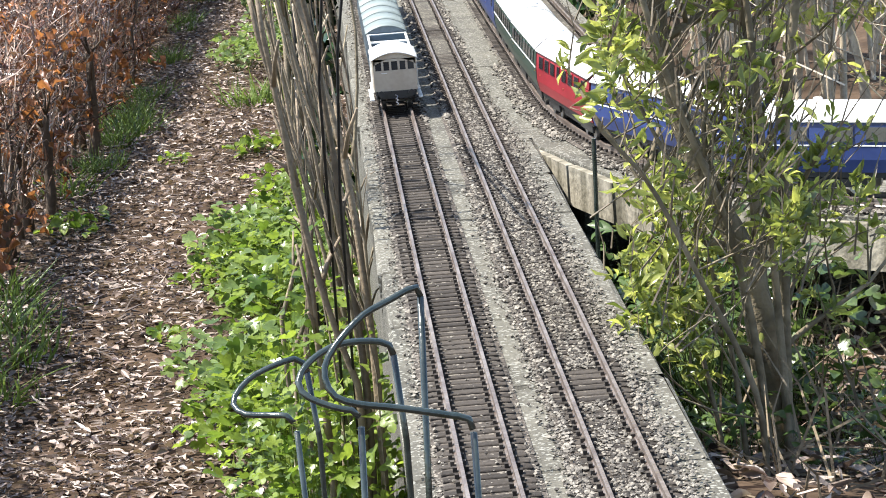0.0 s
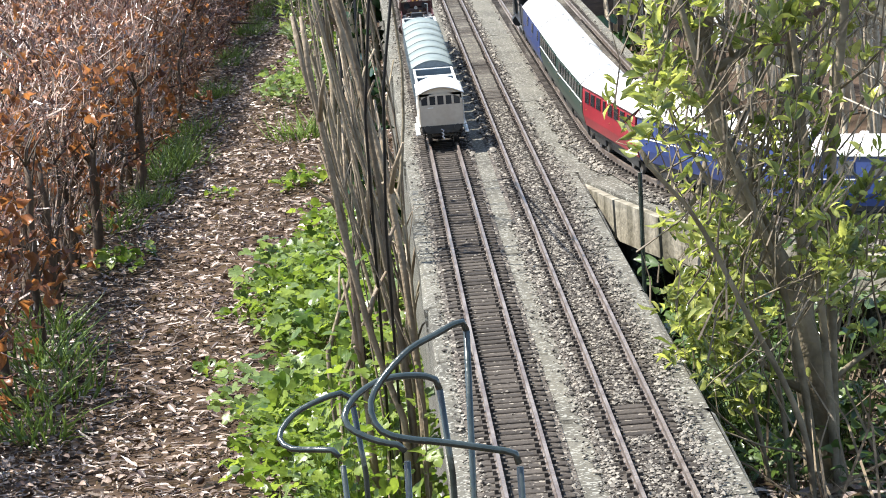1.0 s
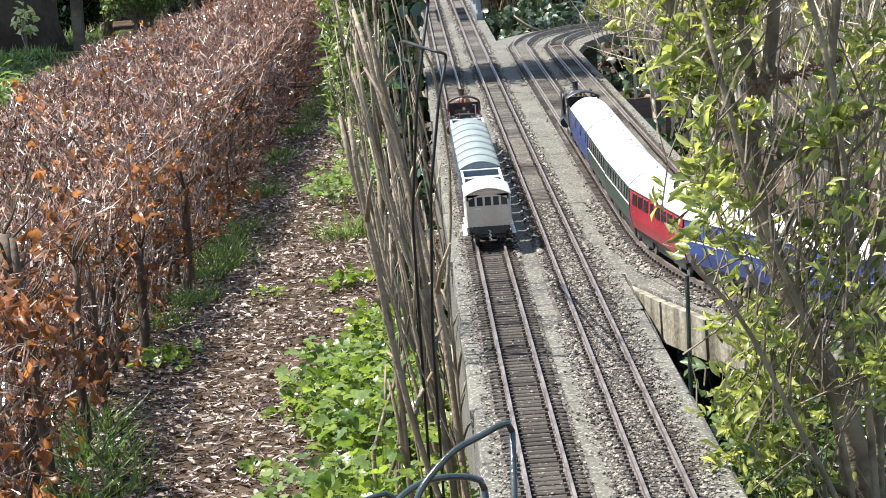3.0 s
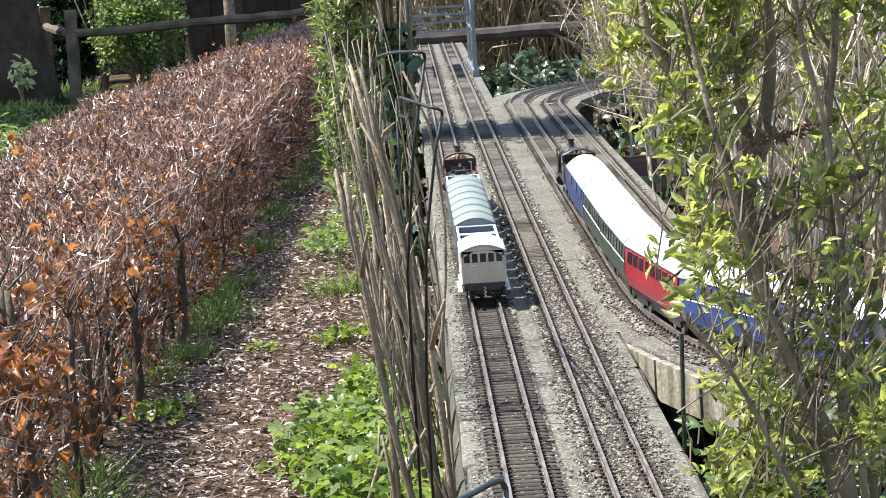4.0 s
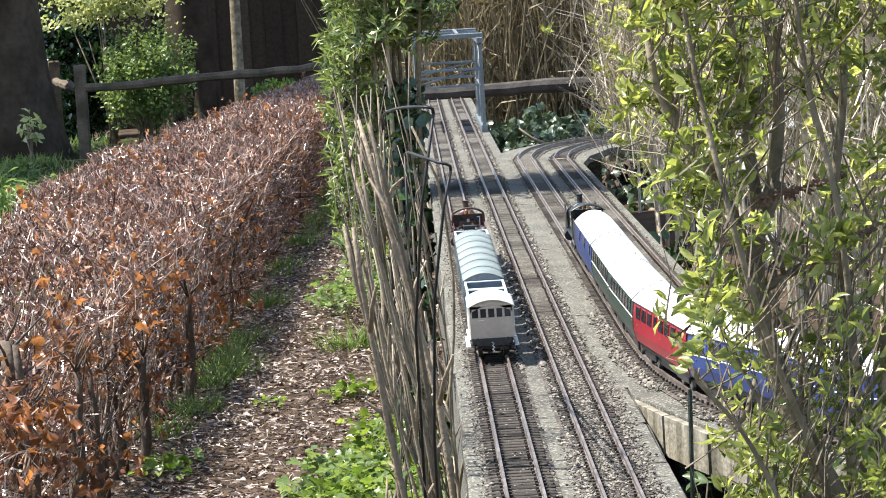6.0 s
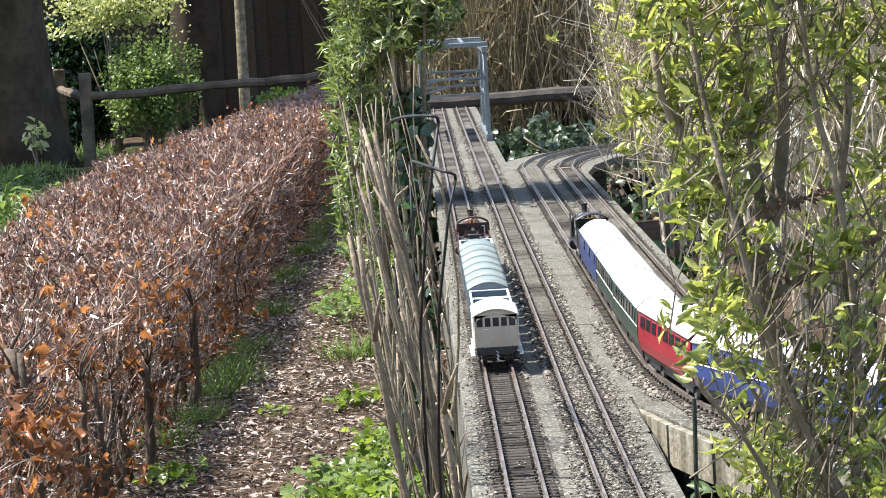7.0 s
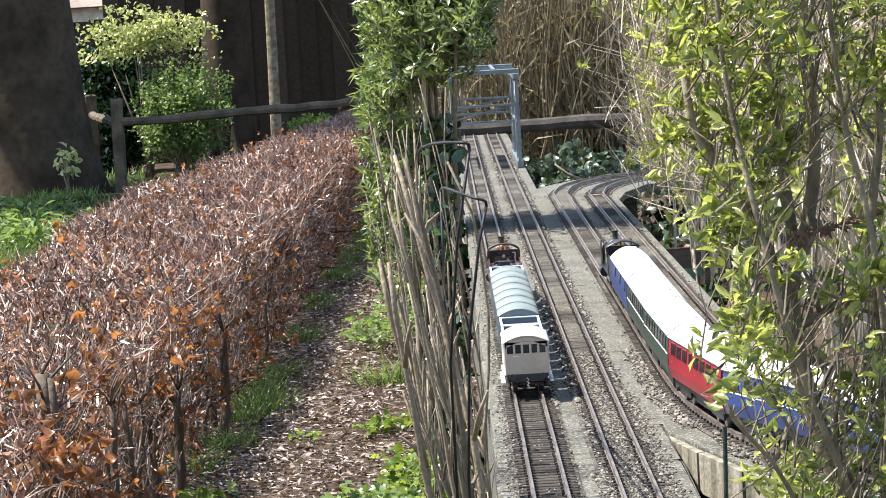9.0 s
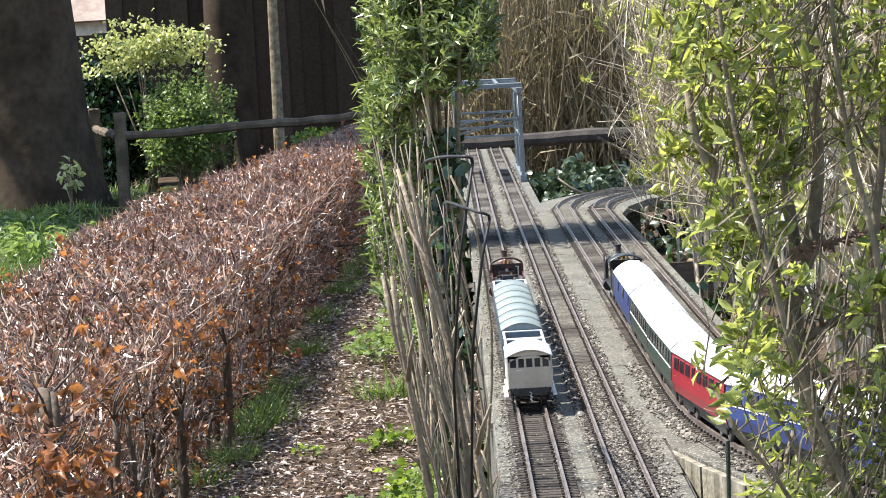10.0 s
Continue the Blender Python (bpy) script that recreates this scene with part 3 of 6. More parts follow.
def build_ballast():
    P, S = [], []

    def strew(n, cx, spread, y0, y1, size):
        y = y0 + (y1 - y0) * RNG.random(n) ** 1.5
        x = cx + RNG.normal(size=n) * spread
        P.append(np.stack([x, y, np.full(n, 0.0)], 1))
        S.append(size * (0.5 + RNG.random(n) ** 2))

    strew(2600, -0.049, 0.006, 2.4, 12, 0.0022)
    strew(1100, 0.046, 0.003, 2.4, 13, 0.0022)
    for cx in (0.046, 0.083, 0.169):
        strew(900, cx, 0.0028, 5.5, 15, 0.0036)
    strew(1500, 0.085, 0.003, 2.4, 14, 0.0026)
    strew(2300, 0.080, 0.007, 2.4, 4.7, 0.0024)
    strew(3400, 0.171, 0.005, 2.4, 15, 0.0026)
    strew(2600, 0.178, 0.009, 2.4, 5.6, 0.0024)
    strew(9000, B_X, 0.014, 2.4, 6.3, 0.0020)
    strew(420, 0.0, 0.014, 2.4, 9, 0.0018)
    # along the branch
    for (pts, nrm), off in ((tracks[2], -0.055), (tracks[2], 0.055), (tracks[3], 0.055), (tracks[3], -0.055), (tracks[2], -0.045)):
        k = RNG.integers(0, len(pts), 1700)
        q = pts[k] + nrm[k] * (off * 0.72 + RNG.normal(size=(len(k), 1)) * 0.004) + RNG.normal(size=(len(k), 2)) * 0.005
        P.append(np.c_[q, np.zeros(len(k))])
        S.append(0.0027 * (0.5 + RNG.random(len(k)) ** 2))
    pts, nrm = tracks[2]
    k = RNG.choice(np.flatnonzero((pts[:, 1] > 3.95) & (pts[:, 1] < 6.3)), 3200)
    side = np.sign(nrm[k][:, :1] * -1 + 1e-6)
    q = pts[k] + nrm[k] * side * RNG.uniform(0.036, 0.066, (len(k), 1)) + RNG.normal(size=(len(k), 2)) * 0.006
    P.append(np.c_[q, np.zeros(len(k))])
    S.append(0.0037 * (0.5 + RNG.random(len(k)) ** 2))
    P, S = np.concatenate(P), np.concatenate(S)
    ok = np.ones(len(P), bool)
    for cx in (0, B_X):
        for s in (-1, 1):
            ok &= np.abs(P[:, 0] - (cx + s * 0.0244)) > 0.0035
    ok &= (P[:, 0] > SLAB_X0 + 0.006) & ((P[:, 0] < SLAB_X1 - 0.006) | (P[:, 1] > 5.13) | (P[:, 0] > 0.28))
    ok &= ~((np.abs(P[:, 0] - B_X) < 0.04) & (P[:, 1] > 3.14) & (P[:, 1] < 3.30))
    P, S = P[ok], S[ok]
    inside = (np.abs(P[:, 0]) < 0.044) | (np.abs(P[:, 0] - B_X) < 0.044)
    P[:, 2] = np.where(inside, -0.0108, SLAB_TOP + 0.0005) + S * 0.3
    ob = new("ballast", rock_mesh("ballast", BALLAST, P, S))
    tagged(ob, "loose brown and grey stone ballast beside the rails", "ballast", kind="stuff")


build_ballast()

# ---- rolling stock ----
def wheelset(parent, y, r=0.0145):
    for s in (-1, 1):
        x = s * 0.0235
        m = Mesh().tube([(x - 0.003, y, r), (x + 0.003, y, r)], r, 16)
        m.tube([(x - s * 0.0045, y, r), (x - s * 0.003, y, r)], r + 0.0015, 16)
        part("wheel", m, BLACK, parent)
    part("axle", Mesh().tube([(-0.03, y, r), (0.03, y, r)], 0.0022, 6), STEEL, parent)


def buffers(parent, y, way):
    for s in (-1, 1):
        m = Mesh().tube([(s * 0.027, y, 0.033), (s * 0.027, y + way * 0.009, 0.033)], 0.0032, 8)
        m.tube([(s * 0.027, y + way * 0.009, 0.033), (s * 0.027, y + way * 0.012, 0.033)], 0.0062, 10)
        part("buffer", m, BLACK, parent)
    m = Mesh()
    for k in range(3):
        z = 0.030 - 0.006 * k
        m.tube([(-0.002, y + way * (0.002 + 0.004 * k), z), (0.002, y + way * (0.004 + 0.004 * k), z - 0.003), (0.0, y + way * (0.007 + 0.004 * k), z - 0.005)], 0.0011, 5)
    part("coupling", m, STEEL, parent)


def underframe(parent, half, wheels):
    m = Mesh()
    for s in (-1, 1):
        m.box(s * 0.031 - 0.002, s * 0.031 + 0.002, -half, half, 0.024, 0.036)
        for y in wheels:
            m.add([(s * 0.0325, y - 0.011, 0.024), (s * 0.0325, y + 0.011, 0.024), (s * 0.0325, y + 0.005, 0.010), (s * 0.0325, y - 0.005, 0.010),
                   (s * 0.0295, y - 0.011, 0.024), (s * 0.0295, y + 0.011, 0.024), (s * 0.0295, y + 0.005, 0.010), (s * 0.0295, y - 0.005, 0.010)],
                  [(0, 1, 2, 3), (7, 6, 5, 4), (0, 3, 7, 4), (1, 5, 6, 2), (2, 6, 7, 3)])
    m.box(-0.036, 0.036, -half, -half + 0.005, 0.023, 0.037).box(-0.036, 0.036, half - 0.005, half, 0.023, 0.037)
    part("chassis", m, BLACK, parent)
    for y in wheels:
        wheelset(parent, y)
    buffers(parent, -half, -1)
    buffers(parent, half, 1)


def covered_van(m0):
    ob = thing("goods_van", m0, "grey covered goods van with a pale blue-grey curved roof", "wagon", "goods vans")
    underframe(ob, 0.064, (-0.037, 0.037))
    L, W = 0.064, 0.0375
    part("body", Mesh().box(-W, W, -L, L, 0.036, 0.091, 0.001), BODY_GREY, ob)
    for s in (-1, 1):
        for y in (-0.0615, -0.041, -0.0195, 0.0195, 0.041, 0.0615):
            part("side_rib", Mesh().box(s * W, s * (W + 0.0022), y - 0.0018, y + 0.0018, 0.037, 0.090) if s > 0 else Mesh().box(-W - 0.0022, -W, y - 0.0018, y + 0.0018, 0.037, 0.090), BODY_GREY, ob)
        part("door", Mesh().box(*sorted((s * W, s * (W + 0.0016))), -0.017, 0.017, 0.038, 0.088), BODY_GREY, ob)
        for x in (-0.018, 0.018):
            part("end_rib", Mesh().box(x - 0.002, x + 0.002, *sorted((s * L, s * (L + 0.002))), 0.037, 0.093), BODY_GREY, ob)
        e = Mesh()
        e.v = [(-W, s * L, 0.091), (W, s * L, 0.091)] + [(W * (1 - 2 * i / 8), s * L, 0.091 + 0.0125 * (1 - (1 - 2 * i / 8) ** 2)) for i in range(1, 8)]
        e.f = [tuple(range(9))]
        e.v += [(x, y - s * 0.002, z) for x, y, z in e.v]
        e.f.append(tuple(range(17, 8, -1)))
        part("gable", e, BODY_GREY, ob)
    part("roof", Mesh().arch(W, 0.091, 0.014, -L - 0.001, L + 0.001, 0.002, 14, 0.003), ROOF_GREY, ob, "pale blue-grey curved roof", True)
    return ob


def open_wagon(m0):
    ob = thing("open_wagon", m0, "empty grey open goods wagon with white-edged planks", "wagon", "open wagons")
    underframe(ob, 0.070, (-0.039, 0.039))
    L, W, z0, z1, t = 0.070, 0.0375, 0.036, 0.089, 0.0028
    part("floor", Mesh().box(-W, W, -L, L, z0, z0 + 0.003), INNER_GREY, ob)
    h = (z1 - z0 - 0.003) / 5
    for k in range(5):
        a, b = z0 + 0.0032 + k * h, z0 + 0.0028 + (k + 1) * h
        mat = INNER_GREY
        for s in (-1, 1):
            part("side_plank", Mesh().box(*sorted((s * W, s * (W - t))), -L, L, a, b), mat, ob)
            part("end_plank", Mesh().box(-W + t + 0.0002, W - t - 0.0002, *sorted((s * L, s * (L - t))), a, b), mat, ob)
    for s in (-1, 1):
        part("side_capping", Mesh().box(*sorted((s * (W + 0.0006), s * (W - t - 0.0008))), -L, L, z1, z1 + 0.0022, 0.0005), TRIM_WHITE, ob, "pale worn capping strip")
        part("end_capping", Mesh().box(-W + t + 0.001, W - t - 0.001, *sorted((s * (L + 0.0006), s * (L - t - 0.0004))), z1, z1 + 0.002, 0.0005), TRIM_WHITE, ob, "pale worn capping strip")
        for y in (-0.05, -0.017, 0.017, 0.05):
            part("side_strap", Mesh().box(*sorted((s * W, s * (W + 0.0016))), y - 0.0018, y + 0.0018, z0, z1), BODY_GREY, ob)
    return ob


def brake_van(m0):
    ob = thing("brake_van", m0, "off-white guard's brake van with a white curved roof", "wagon")
    L, W = 0.089, 0.0385
    underframe(ob, L, (-0.047, 0.047))
    part("body", Mesh().box(-W, W, -L + 0.004, L - 0.004, 0.036, 0.068, 0.001), VAN_WHITE, ob)
    part("cabin", Mesh().box(-W, W, -L + 0.03, L - 0.03, 0.068, 0.0935), VAN_WHITE, ob)
    for s in (-1, 1):
        y = s * (L - 0.0035)
        part("end_panel", Mesh().box(-W, W, *sorted((y, y + s * 0.003)), 0.037, 0.0735), VAN_WHITE, ob, "off-white planked end")
        part("end_header", Mesh().box(-W, W, *sorted((y, y + s * 0.003)), 0.0895, 0.094), VAN_WHITE, ob)
        for x in (-0.0365, -0.0215, -0.0075, 0.0075, 0.0215, 0.0365):
            part("window_post", Mesh().box(x - 0.0019, x + 0.0019, *sorted((y, y + s * 0.003)), 0.0737, 0.0893), VAN_WHITE, ob)
        for x in (-0.029, -0.0145, 0, 0.0145, 0.029):
            part("window_pane", Mesh().box(x - 0.0054, x + 0.0054, *sorted((y + s * 0.0006, y + s * 0.0012)), 0.0738, 0.0892), GLASS_DARK, ob, "dark glass pane")
        part("gable", Mesh().arch(W - 0.001, 0.094, 0.0118, *sorted((y, y + s * 0.003)), 0.011, 12), VAN_WHITE, ob)
        part("lamp_iron", Mesh().box(-0.024, -0.014, *sorted((y + s * 0.003, y + s * 0.0045)), 0.0685, 0.0695), TRIM_WHITE, ob)
        part("footboard", Mesh().box(*sorted((s * 0.0395, s * 0.047)), -L + 0.006, L - 0.006, 0.021, 0.0235, 0.0006), TRIM_WHITE, ob, "white footboard")
        part("upper_footboard", Mesh().box(*sorted((s * 0.0387, s * 0.044)), -L + 0.01, L - 0.01, 0.0345, 0.0362, 0.0005), TRIM_WHITE, ob, "white footboard")
        for yy in (-0.077, -0.054, 0.054, 0.077):
            part("handrail", Mesh().tube([(s * (W + 0.0016), yy, 0.04), (s * (W + 0.0016), yy, 0.09)], 0.0008, 6), TRIM_WHITE, ob)
        for yy in (-0.074, 0.074):
            part("corner_post", Mesh().box(*sorted((s * W, s * (W - 0.003))), yy - 0.0022, yy + 0.0022, 0.068, 0.0925), VAN_WHITE, ob)
    part("roof", Mesh().arch(W, 0.094, 0.0128, -L - 0.004, L + 0.004, 0.0022, 14, 0.0035), ROOF_WHITE, ob, "sun-bleached white curved roof", True)
    return ob


def tender(m0, paint, label, heaped=True):
    ob = thing("tender", m0, label, "tender")
    L, W = 0.088, 0.0375
    underframe(ob, L, (-0.055, 0.0, 0.055))
    part("tank", Mesh().box(-W, W, -L, L, 0.037, 0.083, 0.002), paint, ob)
    part("rear_panel", Mesh().box(-W + 0.003, W - 0.003, -L - 0.0016, -L, 0.041, 0.080), paint, ob)
    for s in (-1, 1):
        part("side_rave", Mesh().box(*sorted((s * W, s * (W - 0.002))), -L + 0.01, L, 0.083, 0.094), paint, ob)
        part("lamp", Mesh().tube([(s * 0.02, -L - 0.003, 0.083), (s * 0.02, -L - 0.003, 0.089)], 0.0022, 8), TRIM_WHITE, ob)
    part("water_filler", Mesh().tube([(0, -L + 0.022, 0.083), (0, -L + 0.022, 0.089)], 0.009, 14), BLACK, ob)
    part("toolbox", Mesh().box(-0.014, 0.012, -L + 0.045, -L + 0.066, 0.083, 0.097, 0.001), BLACK, ob)
    n = 190 if heaped else 60
    p = np.stack([RNG.uniform(-W + 0.006, W - 0.006, n), RNG.uniform(-0.02, L - 0.01, n), np.zeros(n)], 1)
    p[:, 2] = 0.084 + 0.007 * (1 - (p[:, 0] / W) ** 2) + RNG.random(n) * 0.004
    if not heaped:
        p[:, 2] = 0.0835
        part("deck", Mesh().box(-W + 0.004, W - 0.004, -L + 0.012, L - 0.004, 0.083, 0.0842), BLACK, ob)
        for x in (-0.02, 0.018):
            part("lid", Mesh().tube([(x, 0.02, 0.0842), (x, 0.02, 0.092)], 0.006, 12), BROWN, ob)
        part("hand_brake", Mesh().tube([(0.026, L - 0.02, 0.0842), (0.026, L - 0.02, 0.108), (0.020, L - 0.02, 0.108)], 0.0014, 6), STEEL, ob)
    part("coal", rock_mesh("coal", COAL, p, 0.003 + 0.0045 * RNG.random(n)), None, ob, "heap of black coal")
    return ob


def steam_locomotive(m0, paint, dark, label, length, open_cab):
    ob = thing("steam_locomotive", m0, label, "locomotive")
    L = length / 2
    fr = Mesh()
    for s in (-1, 1):
        fr.box(*sorted((s * 0.018, s * 0.0205)), -L, L, 0.012, 0.044)
    fr.box(-0.037, 0.037, L - 0.005, L, 0.026, 0.042)
    part("frames", fr, dark, ob)
    part("running_plate", Mesh().box(-0.0385, 0.0385, -L, L - 0.004, 0.043, 0.0455), dark, ob)
    for k, y in enumerate((-L + 0.075, -L + 0.14, -L + 0.205)):
        for s in (-1, 1):
            r = 0.028
            w = Mesh().tube([(s * 0.0215, y, r), (s * 0.0275, y, r)], r, 20)
            part("driving_wheel", w, dark, ob)
            part("splasher", Mesh().arch(0.001, 0.0455, 0.0, y - 0.001, y + 0.001, 0.001, 2).box(*sorted((s * 0.020, s * 0.031)), y - 0.024, y + 0.024, 0.0457, 0.0575, 0.003), paint, ob)
    for s in (-1, 1):
        part("coupling_rod", Mesh().box(*sorted((s * 0.0285, s * 0.0305)), -L + 0.07, -L + 0.21, 0.020, 0.026, 0.001), STEEL, ob)
        part("cylinder", Mesh().tube([(s * 0.031, L - 0.075, 0.028), (s * 0.031, L - 0.025, 0.028)], 0.0125, 14), dark, ob)
    for y in (L - 0.085, L - 0.03):
        wheelset(ob, y, 0.0135)
    by0, by1, bz, br = -L + 0.072, L - 0.052, 0.079, 0.0235
    part("boiler", Mesh().tube([(0, by0, bz), (0, by1, bz)], br, 24), paint, ob, smooth=True)
    part("firebox", Mesh().box(-0.025, 0.025, -L + 0.058, -L + 0.125, 0.046, 0.1035, 0.008), paint, ob)
    part("smokebox", Mesh().tube([(0, by1, bz), (0, L - 0.012, bz)], br + 0.0012, 24), dark, ob, smooth=True)
    part("smokebox_door", Mesh().tube([(0, L - 0.012, bz), (0, L - 0.008, bz), (0, L - 0.006, bz)], [0.019, 0.016, 0.004], 20), dark, ob)
    for k in range(4):
        y = by0 + 0.06 + k * (by1 - by0 - 0.07) / 3
        part("boiler_band", Mesh().tube([(0, y - 0.0012, bz), (0, y + 0.0012, bz)], br + 0.0006, 24), dark, ob)
    part("chimney", Mesh().tube([(0, L - 0.032, bz + br - 0.004), (0, L - 0.032, bz + br + 0.006), (0, L - 0.032, bz + br + 0.018), (0, L - 0.032, bz + br + 0.022)], [0.009, 0.0066, 0.0072, 0.0088], 16), dark, ob)
    part("dome", Mesh().tube([(0, -0.01, bz + br - 0.004), (0, -0.01, bz + br + 0.006), (0, -0.01, bz + br + 0.011), (0, -0.01, bz + br + 0.0135)], [0.0115, 0.0098, 0.007, 0.002], 16), paint, ob, smooth=True)
    for s in (-0.005, 0.005):
        part("safety_valve", Mesh().tube([(s, -L + 0.1, 0.103), (s, -L + 0.1, 0.113)], 0.0026, 8), BRASS, ob)
    # cab
    W, y0, y1 = 0.0375, -L + 0.004, -L + 0.06
    part("cab_front", Mesh().box(-W, W, y1 - 0.002, y1, 0.0455, 0.108), paint, ob)
    for s in (-1, 1):
        part("cab_side", Mesh().box(*sorted((s * W, s * (W - 0.002))), y0 + 0.012, y1 - 0.002, 0.0455, 0.084, 0.0005), paint, ob)
        for y in (y0 + 0.014, y1 - 0.004):
            part("cab_pillar", Mesh().box(*sorted((s * W, s * (W - 0.003))), y - 0.002, y + 0.002, 0.084, 0.110), paint, ob)
        part("cab_window", Mesh().tube([(s * 0.021, y1 - 0.0035, 0.098), (s * 0.021, y1 - 0.0018, 0.098)], 0.0075, 14), GLASS_DARK, ob)
        part("handrail", Mesh().tube([(s * (br + 0.003), by0 + 0.03, bz + 0.004), (s * (br + 0.003), by1, bz + 0.004)], 0.0009, 6), STEEL, ob)
    if open_cab:
        bow = [(-W, y1 - 0.030, 0.084)] + [(W * math.cos(a), y1 - 0.030, 0.108 + 0.016 * math.sin(a)) for a in [math.pi * (1 - i / 12) for i in range(13)]] + [(W, y1 - 0.030, 0.084)]
        part("cab_hoop", Mesh().tube(bow, 0.0024, 8), BROWN, ob, "brown hoop over the open cab", True)
        part("cab_roof", Mesh().arch(W, 0.108, 0.016, y1 - 0.014, y1 + 0.004, 0.0022, 14, 0.002), MAROON, ob, smooth=True)
        part("seat_box", Mesh().box(-0.02, 0.012, y0 + 0.008, y0 + 0.022, 0.0457, 0.078, 0.002), BLACK, ob)
        part("valve_wheel", Mesh().tube([(0.0, y1 - 0.02, 0.094), (0.0, y1 - 0.017, 0.094)], 0.004, 12), STEEL, ob)
    else:
        part("cab_roof", Mesh().arch(W, 0.109, 0.014, y0 - 0.004, y1 + 0.004, 0.0022, 14, 0.003), dark, ob, smooth=True)
    part("backhead", Mesh().box(-0.022, 0.022, y1 - 0.012, y1 - 0.003, 0.0457, 0.094, 0.005), dark, ob)
    for x, z in ((-0.012, 0.082), (0.01, 0.085), (0.0, 0.075)):
        part("gauge", Mesh().tube([(x, y1 - 0.0135, z), (x, y1 - 0.012, z)], 0.0028, 10), BRASS, ob)
    part("regulator", Mesh().tube([(-0.012, y1 - 0.016, 0.068), (0.0, y1 - 0.016, 0.064), (0.012, y1 - 0.016, 0.068)], 0.0012, 6), STEEL, ob)
    if not open_cab:
        for s in (-1, 1):
            part("smoke_deflector", Mesh().box(*sorted((s * 0.0375, s * 0.036)), L - 0.075, L - 0.012, 0.0457, 0.105, 0.0005), dark, ob)
        part("steam_pipe", Mesh().tube([(-0.024, L - 0.05, 0.10), (-0.031, L - 0.05, 0.085), (-0.031, L - 0.05, 0.046)], 0.0035, 8), STEEL, ob)
    return ob


GOODS_REAR = 5.56
brake_van(pose(0, GOODS_REAR + 0.10, 0))
y = GOODS_REAR + 0.20 + 0.078
wagon = open_wagon(pose(0, y, 0))
copy_thing(wagon, pose(0, y + 0.156, 0))
y += 0.156 + 0.078 + 0.074
van = covered_van(pose(0, y, 0))
for k in range(1, 7):
    copy_thing(van, pose(0, y + 0.148 * k, 0))
y += 0.148 * 6 + 0.074 + 0.078
copy_thing(wagon, pose(0, y, 0))
y += 0.078 + 0.10
tender(pose(0, y, 0), MAROON, "dark maroon tender with a black coal space behind its locomotive", False)
steam_locomotive(pose(0, y + 0.10 + 0.16, 0), MAROON, BROWN, "dark maroon steam locomotive with brass bands and an open cab", 0.31, True)


# coaches follow the branch by distance along it
C_PTS = smooth_line([(0.28, 9.6), (0.28, 8.5)] + C_LINE[2:], 0.005)


def along(y_start, back):
    k = int(np.argmin(np.abs(C_PTS[:, 1] - y_start) + (C_PTS[:, 0] > 0.29) * 9))
    return C_PTS[min(k + int(back / 0.005), len(C_PTS) - 1)]


def coach_pose(y_start, front, length):
    a, b = along(y_start, front + 0.14 * length), along(y_start, front + 0.86 * length)
    mid, d = (a + b) / 2, a - b
    return pose(mid[0], mid[1], 0, 0, 0, math.degrees(math.atan2(d[1], d[0])) - 90)


